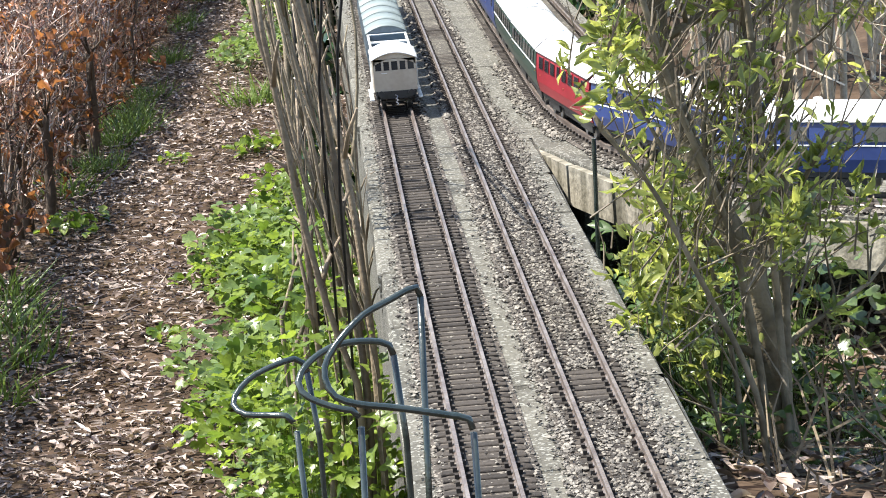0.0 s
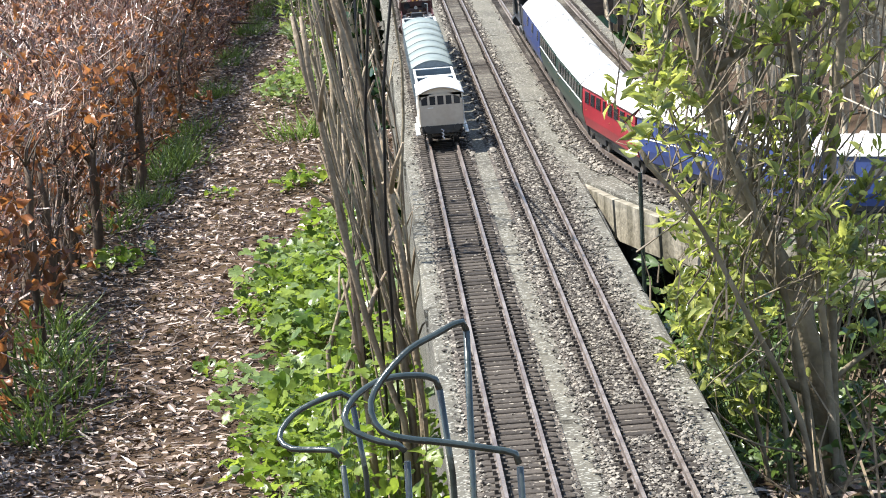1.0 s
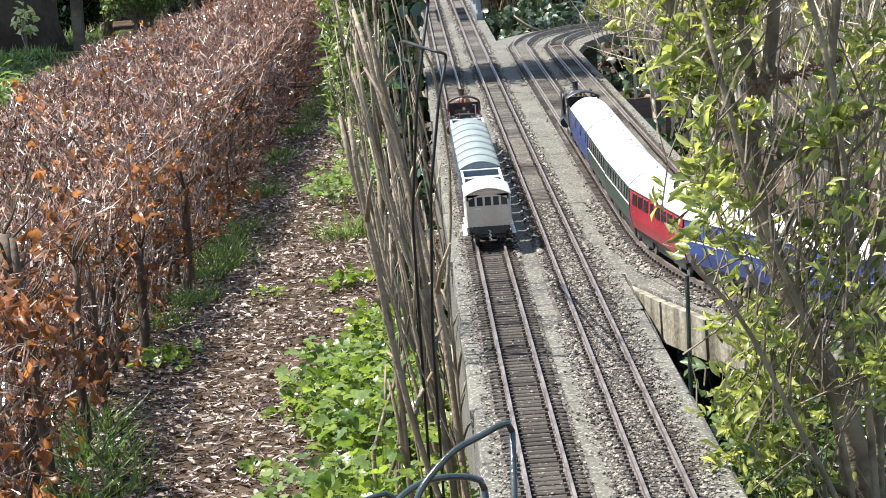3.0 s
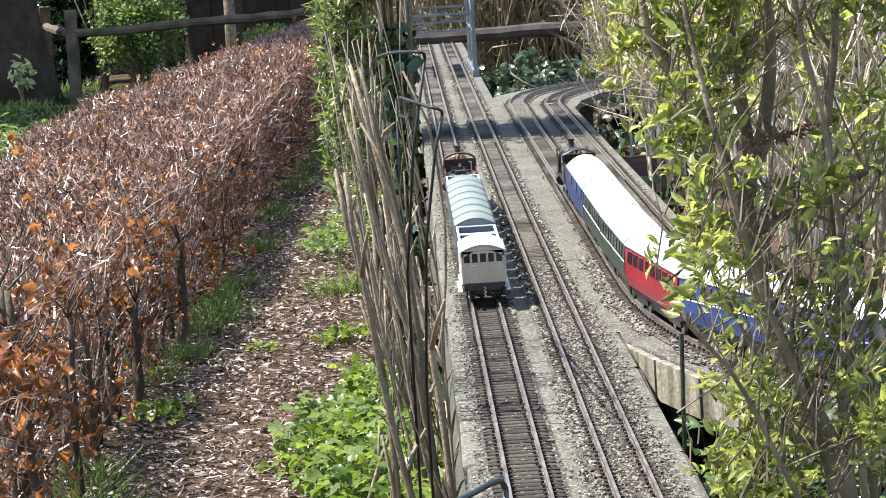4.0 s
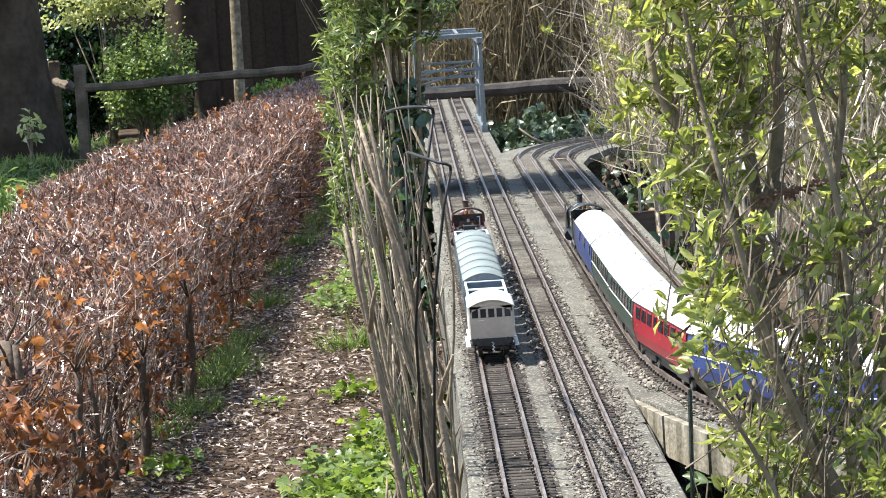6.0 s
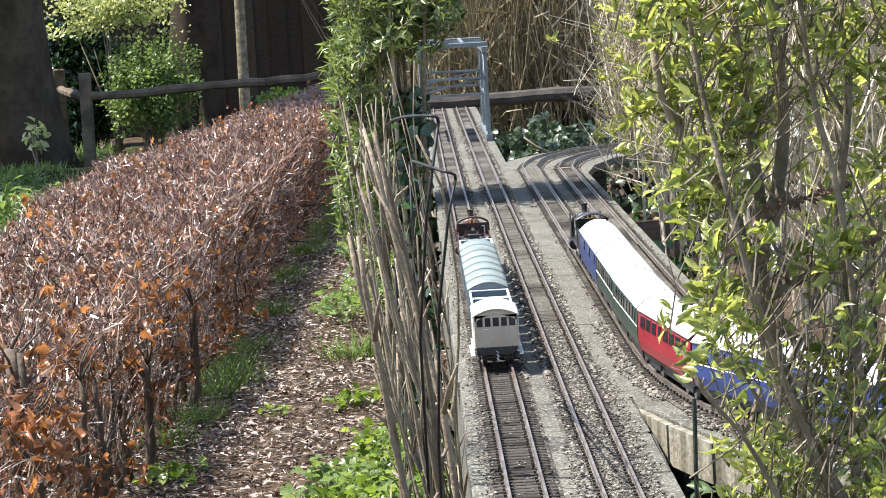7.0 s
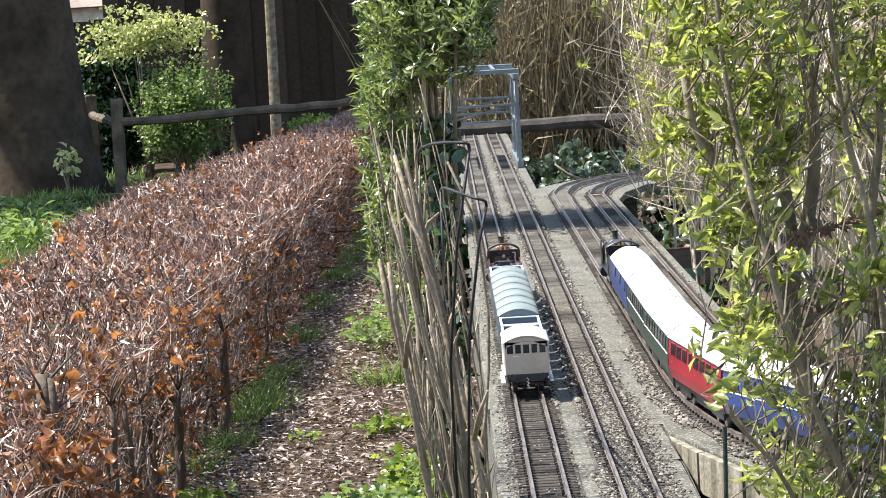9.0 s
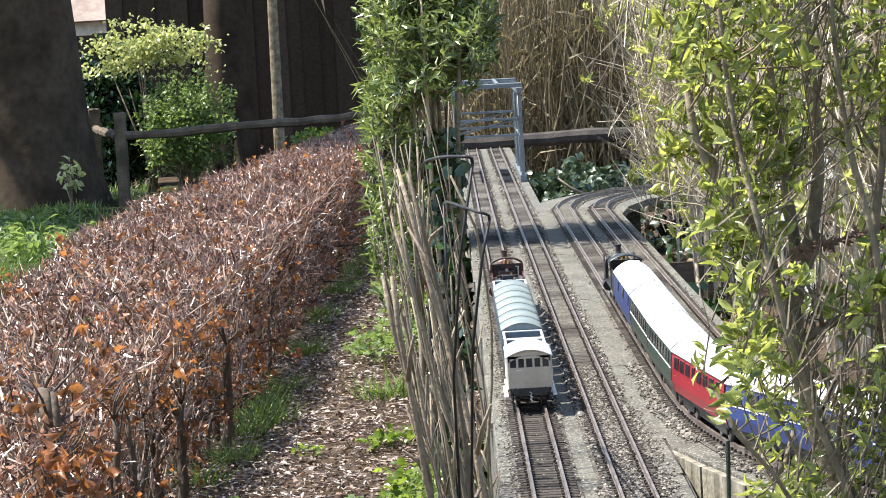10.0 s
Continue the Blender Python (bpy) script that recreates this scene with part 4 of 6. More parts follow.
def coach(m0, paint, colour, length=0.60, windows=9, plain=False):
    ob = thing("railway_coach", m0, colour, "coach", "passenger coaches")
    L, W = length / 2 - 0.006, 0.0435
    part("underframe", Mesh().box(-0.036, 0.036, -L + 0.01, L - 0.01, 0.026, 0.034).box(-0.03, 0.03, -0.09, 0.06, 0.012, 0.026), BLACK, ob)
    for yb in (-L + 0.095, L - 0.095):
        bogie = part("bogie", Mesh().box(-0.033, -0.029, yb - 0.052, yb + 0.052, 0.012, 0.025, 0.001).box(0.029, 0.033, yb - 0.052, yb + 0.052, 0.012, 0.025, 0.001).box(-0.029, 0.029, yb - 0.008, yb + 0.008, 0.016, 0.026), BLACK, ob)
        for dy in (-0.036, 0.036):
            for s in (-1, 1):
                m = Mesh().tube([(s * 0.0205, yb + dy, 0.0145), (s * 0.0265, yb + dy, 0.0145)], 0.0145, 14)
                part("wheel", m, STEEL, bogie)
    body = Mesh()
    prof = [(-0.0395, 0.034), (-W, 0.052), (-W, 0.075), (-0.0405, 0.106), (0.0405, 0.106), (W, 0.075), (W, 0.052), (0.0395, 0.034)]
    body.v = [(x, yy, z) for yy in (-L, L) for x, z in prof]
    n = len(prof)
    body.f = [(i, (i + 1) % n, n + (i + 1) % n, n + i) for i in range(n)] + [tuple(range(n - 1, -1, -1)), tuple(range(n, 2 * n))]
    part("body", body, paint, ob)
    for s in (-1, 1):
        part("gable", Mesh().arch(0.040, 0.106, 0.0195, *sorted((s * L, s * (L - 0.003))), 0.018, 12), paint, ob)
    for s in (-1, 1):
        g = Mesh().box(-0.014, 0.014, *sorted((s * L, s * (L + 0.006))), 0.038, 0.10, 0.002)
        part("gangway", g, BLACK, ob)
        lean = lambda z: s * (W + 0.0008 - max(0, z - 0.075) * 0.0968)
        span = (2 * L - 0.05) / windows
        for k in range(windows):
            yc = -L + 0.025 + (k + 0.5) * span
            if plain and k % 3:
                continue
            h = span * (0.34 if k % 4 else 0.2)
            for nm, a, z0, z1, out, mat in (("window_frame", h + 0.0009, 0.0763, 0.0977, 0.0004, paint), ("window_pane", h, 0.0772, 0.0968, 0.0009, GLASS_DARK)):
                w = Mesh()
                w.v = [(lean(z) + s * o, yy, z) for o in (out, -0.001) for yy, z in ((yc - a, z0), (yc + a, z0), (yc + a, z1), (yc - a, z1))]
                w.f = [(0, 1, 2, 3), (7, 6, 5, 4), (0, 4, 5, 1), (1, 5, 6, 2), (2, 6, 7, 3), (3, 7, 4, 0)]
                part(nm, w, mat, ob)
        if not plain and paint is not RED:
            part("waist_line", Mesh().box(*sorted((s * (W - 0.001), s * (W + 0.0007))), -L + 0.004, L - 0.004, 0.0705, 0.0722), TRIM_WHITE, ob, "thin pale lining")
        for yd in (-L + 0.02, -0.02, L - 0.04):
            part("door_handle", Mesh().box(*sorted((s * W, s * (W + 0.0015))), yd, yd + 0.004, 0.064, 0.0655), BRASS, ob)
    part("roof", Mesh().arch(0.0425, 0.1045, 0.0235, -L - 0.001, L + 0.001, 0.0018, 16, 0.001), ROOF_WHITE, ob, "glossy white curved roof", True)
    for k in range(5):
        yv = -L + 0.06 + k * (2 * L - 0.12) / 4
        x = 0.012 * (-1) ** k
        part("roof_vent", Mesh().box(x - 0.004, x + 0.004, yv - 0.006, yv + 0.006, 0.1245, 0.1305, 0.0015), ROOF_WHITE, ob)
    return ob


COACH_FRONT = 7.17
done = 0.0
for paint, label, plain, length in (
        (BLUE, "bright blue luggage coach with a glossy white roof", True, 0.62),
        (GREEN_PAINT, "dark green passenger coach with a white roof", False, 0.55),
        (GREEN_PAINT, "dark green passenger coach with a white roof and pale window line", False, 0.54),
        (RED, "red passenger coach with a white roof", False, 0.50),
        (BLUE, "dark blue passenger coach with a white roof", False, 0.60),
        (BLUE, "dark blue passenger coach with a white roof and pale lining", False, 0.60),
        (RED, "red passenger coach at the end of the train", False, 0.55)):
    coach(coach_pose(COACH_FRONT, done, length), paint, label, length=length, windows=round(length / 0.066), plain=plain)
    done += length + 0.008
tender(pose(0.28, COACH_FRONT + 0.115, 0), BLACK, "black tender heaped with coal, coupled to the coaches")
steam_locomotive(pose(0.28, COACH_FRONT + 0.215 + 0.19, 0), BLACK, BLACK, "black steam locomotive with smoke deflectors", 0.37, False)

# ---- garden: path, hedge, plants ----
def gh_many(x, y):
    return np.array([ground_height(a, b) for a, b in zip(x, y)])


def facing(n, up=1.0, spread=0.6):
    a = RNG.normal(size=(n, 3)) * spread
    a[:, 2] += up
    return unit(a)


def build_litter():
    """Dead leaves and bark chips on the path and on the bank."""
    spots = []
    n = 44000
    y = 5.2 + 21 * RNG.random(n) ** 1.7
    x = -1.3 + 1.28 * RNG.random(n)
    spots.append((x, y))
    m = 4200
    spots.append((0.22 + 1.0 * RNG.random(m), 2.6 + 2.6 * RNG.random(m)))
    x, y = np.concatenate([s[0] for s in spots]), np.concatenate([s[1] for s in spots])
    z = gh_many(x, y) + 0.004 + RNG.random(len(x)) * 0.018
    k = RNG.random(len(x))
    leaf, chip = k < 0.42, k >= 0.42
    way = RNG.normal(size=(len(x), 3)) * [1, 1, 0.22]
    near = np.interp(y[leaf], [6.5, 11], [1.2, 1.0])
    ob = new("leaf_litter", blades("leaf_litter", np.stack([x, y, z], 1)[leaf], way[leaf], facing(leaf.sum(), 1, 0.45), RNG.uniform(0.014, 0.038, leaf.sum()) * near, RNG.uniform(0.006, 0.019, leaf.sum()), LITTER, 0.3, 0.12, "leaf"))
    tagged(ob, "brown and pale dead leaves strewn over the path", "leaf litter", kind="stuff")
    p0 = np.stack([x, y, z], 1)[chip]
    d = unit(way[chip] * [1, 1, 0.6]) * RNG.uniform(0.012, 0.06, (chip.sum(), 1))
    ob = new("bark_chips", twigs("bark_chips", p0, p0 + d * 0.6, p0 + d + RNG.normal(size=p0.shape) * 0.004, 0.001 + 0.0045 * RNG.random(chip.sum()) ** 2, 0.001 + 0.003 * RNG.random(chip.sum()) ** 2, CHIP))
    tagged(ob, "strewn bark chips and broken twigs on the path", "bark mulch", kind="stuff")


build_litter()


def hedge_face(y):
    return -1.10 + 0.023 * min(max(y - 9, 0), 14)


def build_hedge():
    ob = thing("beech_hedge", pose(0, 0, 0), "clipped leafless beech hedge with russet twigs and some dead leaves", "hedge")
    y0, y1, top = 5.0, 31.0, -0.27
    BACK_Y = [5, 10, 13, 17, 19, 22, 25.5, 28.5, 31]
    BACK_X = [-1.72, -1.74, -2.02, -2.10, -1.98, -1.74, -1.47, -1.20, -1.02]

    def back(y):
        return np.interp(y, BACK_Y, BACK_X)

    def front(y):
        return -1.10 + 0.023 * np.clip(np.asarray(y) - 9, 0, 14)

    # shade-dark inner growth: a low uneven thicket of old wood along the middle
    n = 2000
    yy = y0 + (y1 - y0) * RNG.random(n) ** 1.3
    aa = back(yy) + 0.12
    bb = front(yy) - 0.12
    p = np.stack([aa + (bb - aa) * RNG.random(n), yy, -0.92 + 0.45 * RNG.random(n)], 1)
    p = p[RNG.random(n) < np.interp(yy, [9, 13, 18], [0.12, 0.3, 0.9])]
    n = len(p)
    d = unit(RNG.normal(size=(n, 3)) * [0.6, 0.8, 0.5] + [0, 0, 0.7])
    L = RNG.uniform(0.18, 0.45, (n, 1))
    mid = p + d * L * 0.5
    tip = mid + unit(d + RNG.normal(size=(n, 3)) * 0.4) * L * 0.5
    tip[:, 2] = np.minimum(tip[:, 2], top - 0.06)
    tagged(part("inner_growth", twigs("inner_growth", p, mid, tip, RNG.uniform(0.005, 0.014, n), RNG.uniform(0.004, 0.009, n), HEDGE_CORE), None, ob, "dense inner branches, shade put into their dark colour"), kind="stuff")

    # fine twigs of the clipped top and the face
    def shell(n, where, power=1.45):
        y = y0 + (y1 - y0) * RNG.random(n) ** power
        a, b = back(y), front(y)
        if where == "top":
            x = a + (b - 0.05 - a) * RNG.random(n)
            edge = np.minimum((x - a), (b - x))
            z = top - 0.09 * np.exp(-edge / 0.10) - 0.20 * RNG.random(n) ** 1.5 + 0.022 * np.sin(2.1 * y + 3 * x) + 0.015 * np.sin(7 * y - 5 * x)
            out = unit(np.stack([RNG.normal(size=n) * 0.5 - 0.15, RNG.normal(size=n) * 0.5, 0.75 + 0.3 * RNG.random(n)], 1))
        else:
            u = RNG.random(n) ** 0.72
            z = -0.86 + (top + 0.82) * u
            x = b - 0.17 * RNG.random(n) - 0.07 * u ** 2 + 0.025 * np.sin(3.1 * y)
            out = unit(np.stack([0.6 * RNG.random(n) + RNG.normal(size=n) * 0.35, RNG.normal(size=n) * 0.7, 0.55 + RNG.normal(size=n) * 0.55], 1))
        return np.stack([x, y, z], 1), out

    for where, n in (("top", 58000), ("face", 30000)):
        p, d = shell(n, where)
        thin = RNG.random(n) < np.interp(p[:, 1], [8.5, 10.5, 15.0, 18.0], [0.15, 0.19, 0.6, 0.9])
        p, d = p[thin], d[thin]
        n = len(p)
        far = 1 + (p[:, 1:2] - 9).clip(0) * 0.02
        bold = np.interp(p[:, 1], [9, 14], [1.15, 0.95])
        L = (RNG.uniform(0.03, 0.11, (n, 1)) if where == "top" else RNG.uniform(0.03, 0.12, (n, 1))) * far
        mid = p + d * L * 0.5 + RNG.normal(size=(n, 3)) * 0.014
        tip = mid + unit(d + RNG.normal(size=(n, 3)) * 0.8) * L * 0.55
        tip[:, 2] = np.minimum(tip[:, 2], top + 0.05)
        r = (0.0013 + 0.0034 * RNG.random(n) ** 2.0) * far[:, 0] * bold
        dark = RNG.random(n) < (0.55 if where == "top" else 0.42)
        for pick, wood in ((dark, HEDGE_DARK), (~dark, HEDGE_TWIG)):
            tagged(part("twig_growth", twigs("twig_growth", p[pick], mid[pick], tip[pick], r[pick], r[pick] * 0.75, wood), None, ob), kind="stuff")
    # russet buds and shrivelled leaf ends
    p, d = shell(15000, "top")
    p2, d2 = shell(9000, "face")
    p, d = np.concatenate([p, p2]), np.concatenate([d, d2])
    ok = RNG.random(len(p)) < np.interp(p[:, 1], [11, 14.5], [0.25, 1])
    p, d = p[ok], d[ok]
    n = len(p)
    p[:, 2] += 0.02
    L = RNG.uniform(0.018, 0.05, n)
    tagged(part("bud_growth", blades("bud_growth", p, d + RNG.normal(size=(n, 3)) * 0.6, facing(n, 0.5, 1.0), L, L * RNG.uniform(0.3, 0.55, n), BUD, 0.6, 0.5), None, ob, "russet buds and leaf ends"), kind="stuff")
    # longer crooked branches that show grey in the face
    n = 13000
    p, d = shell(n, "face")
    ok = RNG.random(n) < np.interp(p[:, 1], [8.5, 12.5], [0.35, 1])
    p, d = p[ok], unit(d[ok] * [0.4, 1, 1] + [0.1, 0, 0.4])
    n = len(p)
    L = RNG.uniform(0.05, 0.24, (n, 1))
    mid = p + d * L * 0.5 + RNG.normal(size=(n, 3)) * 0.025
    tip = mid + unit(d + RNG.normal(size=(n, 3)) * 0.8) * L * 0.5
    face = front(tip[:, 1])
    ok = (tip[:, 2] < top + 0.02) & (tip[:, 2] > -0.8) & (tip[:, 0] < face + 0.03) & (mid[:, 0] < face + 0.03)
    r = RNG.uniform(0.0015, 0.0042, ok.sum())
    tagged(part("branch_growth", twigs("branch_growth", p[ok], mid[ok], tip[ok], r, r * 0.75, HEDGE_PALE), None, ob), kind="stuff")
    # pale crooked twigs over the top
    n = 21000
    p, d = shell(n, "top")
    ok = RNG.random(n) < np.interp(p[:, 1], [11, 14.5], [0.35, 1])
    p, d = p[ok], unit(d[ok] * [1.2, 1.2, 0.8])
    n = len(p)
    p[:, 2] += 0.015
    L = RNG.uniform(0.03, 0.10, (n, 1))
    mid = p + d * L * 0.5 + RNG.normal(size=(n, 3)) * 0.012
    tip = mid + unit(d + RNG.normal(size=(n, 3)) * 1.0) * L * 0.5
    tip[:, 2] = np.minimum(tip[:, 2], top + 0.06)
    r = (0.0015 + 0.0024 * RNG.random(n) ** 2) * np.interp(p[:, 1], [9, 14], [1.15, 1.0])
    tagged(part("crooked_growth", twigs("crooked_growth", p, mid, tip, r, r * 0.8, HEDGE_PALE), None, ob, "pale crooked twigs"), kind="stuff")
    # upright stems
    kinds = []
    for k in range(6):
        r = random.Random(40 + k)
        path = [(0, 0, -0.05)]
        for i in range(1, 6):
            path.append((path[-1][0] + r.uniform(-0.025, 0.03), path[-1][1] + r.uniform(-0.03, 0.03), i * 0.115))
        rad = r.uniform(0.011, 0.026)
        m = Mesh().tube(path, [rad * (1.25 - 0.14 * i) for i in range(6)], 8)
        for b in range(1 + k % 2):
            q = Vector(path[2 + b])
            m.tube([q, q + Vector((r.uniform(-0.05, 0.1), r.uniform(-0.12, 0.12), 0.09)), q + Vector((r.uniform(-0.05, 0.12), r.uniform(-0.18, 0.18), 0.2))], [rad * 0.36, rad * 0.28, rad * 0.15], 6)
        kinds.append(raw_mesh("stem", m.v, m.f, HEDGE_STEM, True))
    y, k = 5.2, 0
    while y < 26:
        s = part("stem", kinds[k % 6], None, ob)
        x = hedge_face(y) - RNG.uniform(0.06, 0.2)
        s.location = (x, y, ground_height(x, y) - 0.01)
        s.rotation_euler = (0, 0, RNG.uniform(0, 6.28))
        s.scale = (0.8, 0.8, RNG.uniform(0.62, 0.86))
        y += RNG.uniform(0.09, 0.2)
        k += 1
    # stout old stems that fork into the twigs
    for x, y, rad, z1, lean in ((-1.20, 8.2, 0.03, -0.20, -0.015), (-1.13, 8.1, 0.014, -0.20, -0.05), (-1.105, 8.75, 0.012, -0.36, 0.01), (-1.10, 9.3, 0.011, -0.42, -0.02), (-1.075, 10.4, 0.017, -0.52, 0.015), (-1.04, 12.1, 0.019, -0.50, 0.02)):
        r = random.Random(int(y * 100))
        z0 = ground_height(x, y) - 0.03
        path = [(x + lean * i / 8 + r.uniform(-0.006, 0.006), y + r.uniform(-0.01, 0.01), z0 + (z1 - z0) * i / 8) for i in range(9)]
        m = Mesh().tube(path, [rad * (1.15 - 0.05 * i) * r.uniform(0.9, 1.1) * (0.8 if i == 8 else 1) for i in range(9)], 10)
        for k in range(7):
            q = Vector(path[r.randint(3, 8)])
            a = Vector((r.uniform(-0.05, 0.05), r.uniform(-0.06, 0.06), r.uniform(0.03, 0.07)))
            m.tube([q, q + a, q + a * 1.7 + Vector((r.uniform(-0.03, 0.03), r.uniform(-0.03, 0.03), 0.02))], [min(rad * 0.3, 0.005), min(rad * 0.22, 0.004), 0.0015], 6)
        part("stem", m, HEDGE_STEM, ob, "stout brown stem", True)
    # dead leaves hang in loose bunches
    nb = 520
    p, d = shell(nb, "face", 1.7)
    p2, d2 = shell(210, "top", 1.7)
    p, d = np.concatenate([p, p2]), np.concatenate([d, d2])
    p[:nb, 0] += 0.04
    p[nb:, 2] = top + RNG.uniform(-0.05, 0.02, len(p2))
    ok = RNG.random(len(p)) < np.interp(p[:, 1], [8, 11], [0.65, 1])
    p, d = p[ok], d[ok]
    rep = RNG.integers(1, 8, len(p))
    base = np.repeat(p, rep, 0) + RNG.normal(size=(rep.sum(), 3)) * [0.025, 0.04, 0.045]
    n = len(base)
    way = RNG.normal(size=(n, 3)) + [0.2, -0.1, -0.6]
    L = RNG.uniform(0.022, 0.05, n) * np.interp(base[:, 1], [8.5, 14], [1.05, 0.85])
    tagged(part("dead_foliage", blades("dead_leaves", base, way, facing(n, 0.3, 1.0), L, L * RNG.uniform(0.6, 0.9, n), DEAD_LEAF, 0.75, 0.6, "round"), None, ob, "curled orange-brown dead leaves"), kind="stuff")


build_hedge()


def herb_clump(name, label, category, seed, count, height, spread, leaf, shape, material, group):
    """One leafy plant: stalks that rise from its foot, each with a blade at the end."""
    rng = np.random.default_rng(seed)
    ob = thing(name, pose(0, 0, -50), label, category, group)
    a = rng.random(count) * 2 * math.pi
    r = spread * np.sqrt(rng.random(count))
    z = height * (0.35 + 0.65 * rng.random(count)) * (1 - 0.45 * (r / spread) ** 2)
    tip = np.stack([r * np.cos(a), r * np.sin(a), z], 1)
    foot = tip * [0.25, 0.25, 0] + rng.normal(size=(count, 3)) * [0.01, 0.01, 0]
    foot[:, 2] = -0.02
    mid = foot * 0.5 + tip * 0.5 + [0, 0, 1] * (z[:, None] * 0.15)
    tagged(part("stalk_growth", twigs("stalk_growth", foot[::3], mid[::3], tip[::3], 0.0013, 0.0009, material), None, ob), kind="stuff")
    out = np.stack([np.cos(a), np.sin(a), np.full(count, 0.1)], 1) + rng.normal(size=(count, 3)) * 0.5
    L = leaf * rng.uniform(0.6, 1.25, count) * (1.5 if shape in ("lance", "leaf") else 1)
    nrm = unit(rng.normal(size=(count, 3)) * 0.45 + [0, -0.1, 1])
    tagged(part("foliage", blades("foliage", tip, out, nrm, L, L * (0.4 if shape == "leaf" else 0.35 if shape == "lance" else 0.85), material, 0.14, 0.18, shape), None, ob), kind="stuff")
    return ob


def grass_tuft(seed, count, height, spread, group, label):
    rng = np.random.default_rng(seed)
    ob = thing("grass_tuft", pose(0, 0, -50), label, "grass", group)
    a = rng.random(count) * 2 * math.pi
    r = spread * rng.random(count)
    foot = np.stack([r * np.cos(a), r * np.sin(a), np.full(count, -0.01)], 1)
    way = np.stack([np.cos(a) * 0.5, np.sin(a) * 0.5, np.full(count, 1.0)], 1) + rng.normal(size=(count, 3)) * 0.3
    L = height * rng.uniform(0.5, 1.1, count)
    part("grass", blades("grass", foot, way, rng.normal(size=(count, 3)) + [0, -0.4, 0.2], L, rng.uniform(0.005, 0.010, count), GRASS, 0.3, 0.45), None, ob)
    return ob


def strew(kinds, spots, rng):
    """Copies of the plants over the spots (x, y, scale, lift); the models themselves take the first ones."""
    for k, (x, y, sc, lift) in enumerate(spots):
        m = pose(x, y, ground_height(x, y) + lift, 0, 0, rng.uniform(0, 360)) @ Matrix.Scale(sc, 4)
        if k < len(kinds):
            kinds[k].matrix_basis = m
        else:
            src = kinds[k % len(kinds)]
            ob = copy_thing(src, m)
            ob.matrix_basis = m


r = random.Random(11)
herbs = [herb_clump("leafy_plant", "bright green leafy ground plant beside the path", "plant", 60 + k, 150, 0.24, 0.17, 0.034, "lobed", (LEAF_HERB, LEAF_GREEN, LEAF_HERB)[k % 3], "ground plants beside the line") for k in range(5)]
spots = []
for k in range(50):
    y = r.uniform(6.4, 10.3)
    edge = -0.16 - 0.30 * math.sin(math.pi * min(1, max(0, (y - 5.7) / 4.9)))
    x = r.uniform(edge, -0.10)
    spots.append((x, y, r.uniform(0.6, 1.05), 0))
strew(herbs, spots, r)
tall = [herb_clump("tall_plant", "tall leafy green plant growing against the line", "plant", 80 + k, 420, 0.80, 0.12, 0.024, "lobed", LEAF_HERB, "tall plants against the line") for k in range(3)]
strew(tall, [(-0.150, 4.62, 1.02, 0), (-0.21, 4.66, 1.12, 0), (-0.125, 4.45, 0.94, 0), (-0.19, 4.45, 0.95, 0), (-0.15, 4.2, 0.72, 0)], r)
path_herbs = [herb_clump("path_plant", "low green weed growing through the path litter", "plant", 90 + k, 30, 0.09, 0.10, 0.045, "round", LEAF_HERB, "weeds on the path") for k in range(3)]
strew(path_herbs, [(-0.43, 11.9, 0.9, 0), (-0.38, 12.05, 0.8, 0), (-0.72, 11.8, 0.55, 0), (-0.99, 10.1, 0.9, 0), (-0.96, 10.25, 0.8, 0), (-0.53, 8.9, 0.7, 0), (-0.60, 8.2, 0.6, 0), (-0.33, 10.8, 0.9, 0), (-0.28, 10.6, 0.9, 0), (-0.34, 17.6, 1.0, 0)], r)
ivy_clumps = [herb_clump("ivy_clump", "low clump of pale glossy ivy at the path's edge", "plant", 95 + k, 85, 0.20, 0.16, 0.036, "lobed", LEAF_GREEN, "ivy beside the path") for k in range(2)]
strew(ivy_clumps, [(-0.47, 15.3, 1.0, 0), (-0.40, 15.6, 1.0, 0), (-0.35, 15.1, 0.9, 0), (-0.30, 15.5, 1.0, 0), (-0.37, 16.2, 1.0, 0), (-0.26, 14.9, 0.8, 0), (-0.55, 14.95, 0.8, 0), (-0.50, 14.7, 0.8, 0)], r)
tufts = [grass_tuft(100 + k, 60, 0.17, 0.10, "grass along the hedge", "tuft of long green grass at the hedge foot") for k in range(3)]
spots = [(-0.43, 13.5, 1.1, 0), (-0.37, 13.7, 0.9, 0), (-0.95, 12.5, 0.9, 0), (-0.9, 12.7, 0.8, 0), (-1.06, 8.5, 1.2, 0), (-1.1, 9.0, 1.0, 0), (-0.97, 12.9, 0.9, 0), (-0.96, 13.3, 0.8, 0), (-0.98, 12.3, 0.8, 0), (-1.0, 8.1, 1.2, 0), (-1.02, 7.7, 1.1, 0), (-1.05, 10.9, 0.9, 0)]
for k in range(26):
    y = r.uniform(11.5, 24)
    spots.append((hedge_face(y) + r.uniform(0.0, 0.1), y, r.uniform(0.45, 0.85), 0))
strew(tufts, spots, r)
bank = [herb_clump("bank_plant", "glossy broad-leaved green plant on the bank", "plant", 120 + k, 80, 0.18, 0.13, 0.027, ("round", "leaf", "lobed", "leaf")[k], (LEAF_BANK, LEAF_BUSH, LEAF_BANK, LEAF_BANK)[k], "plants on the bank") for k in range(4)]
spots = []
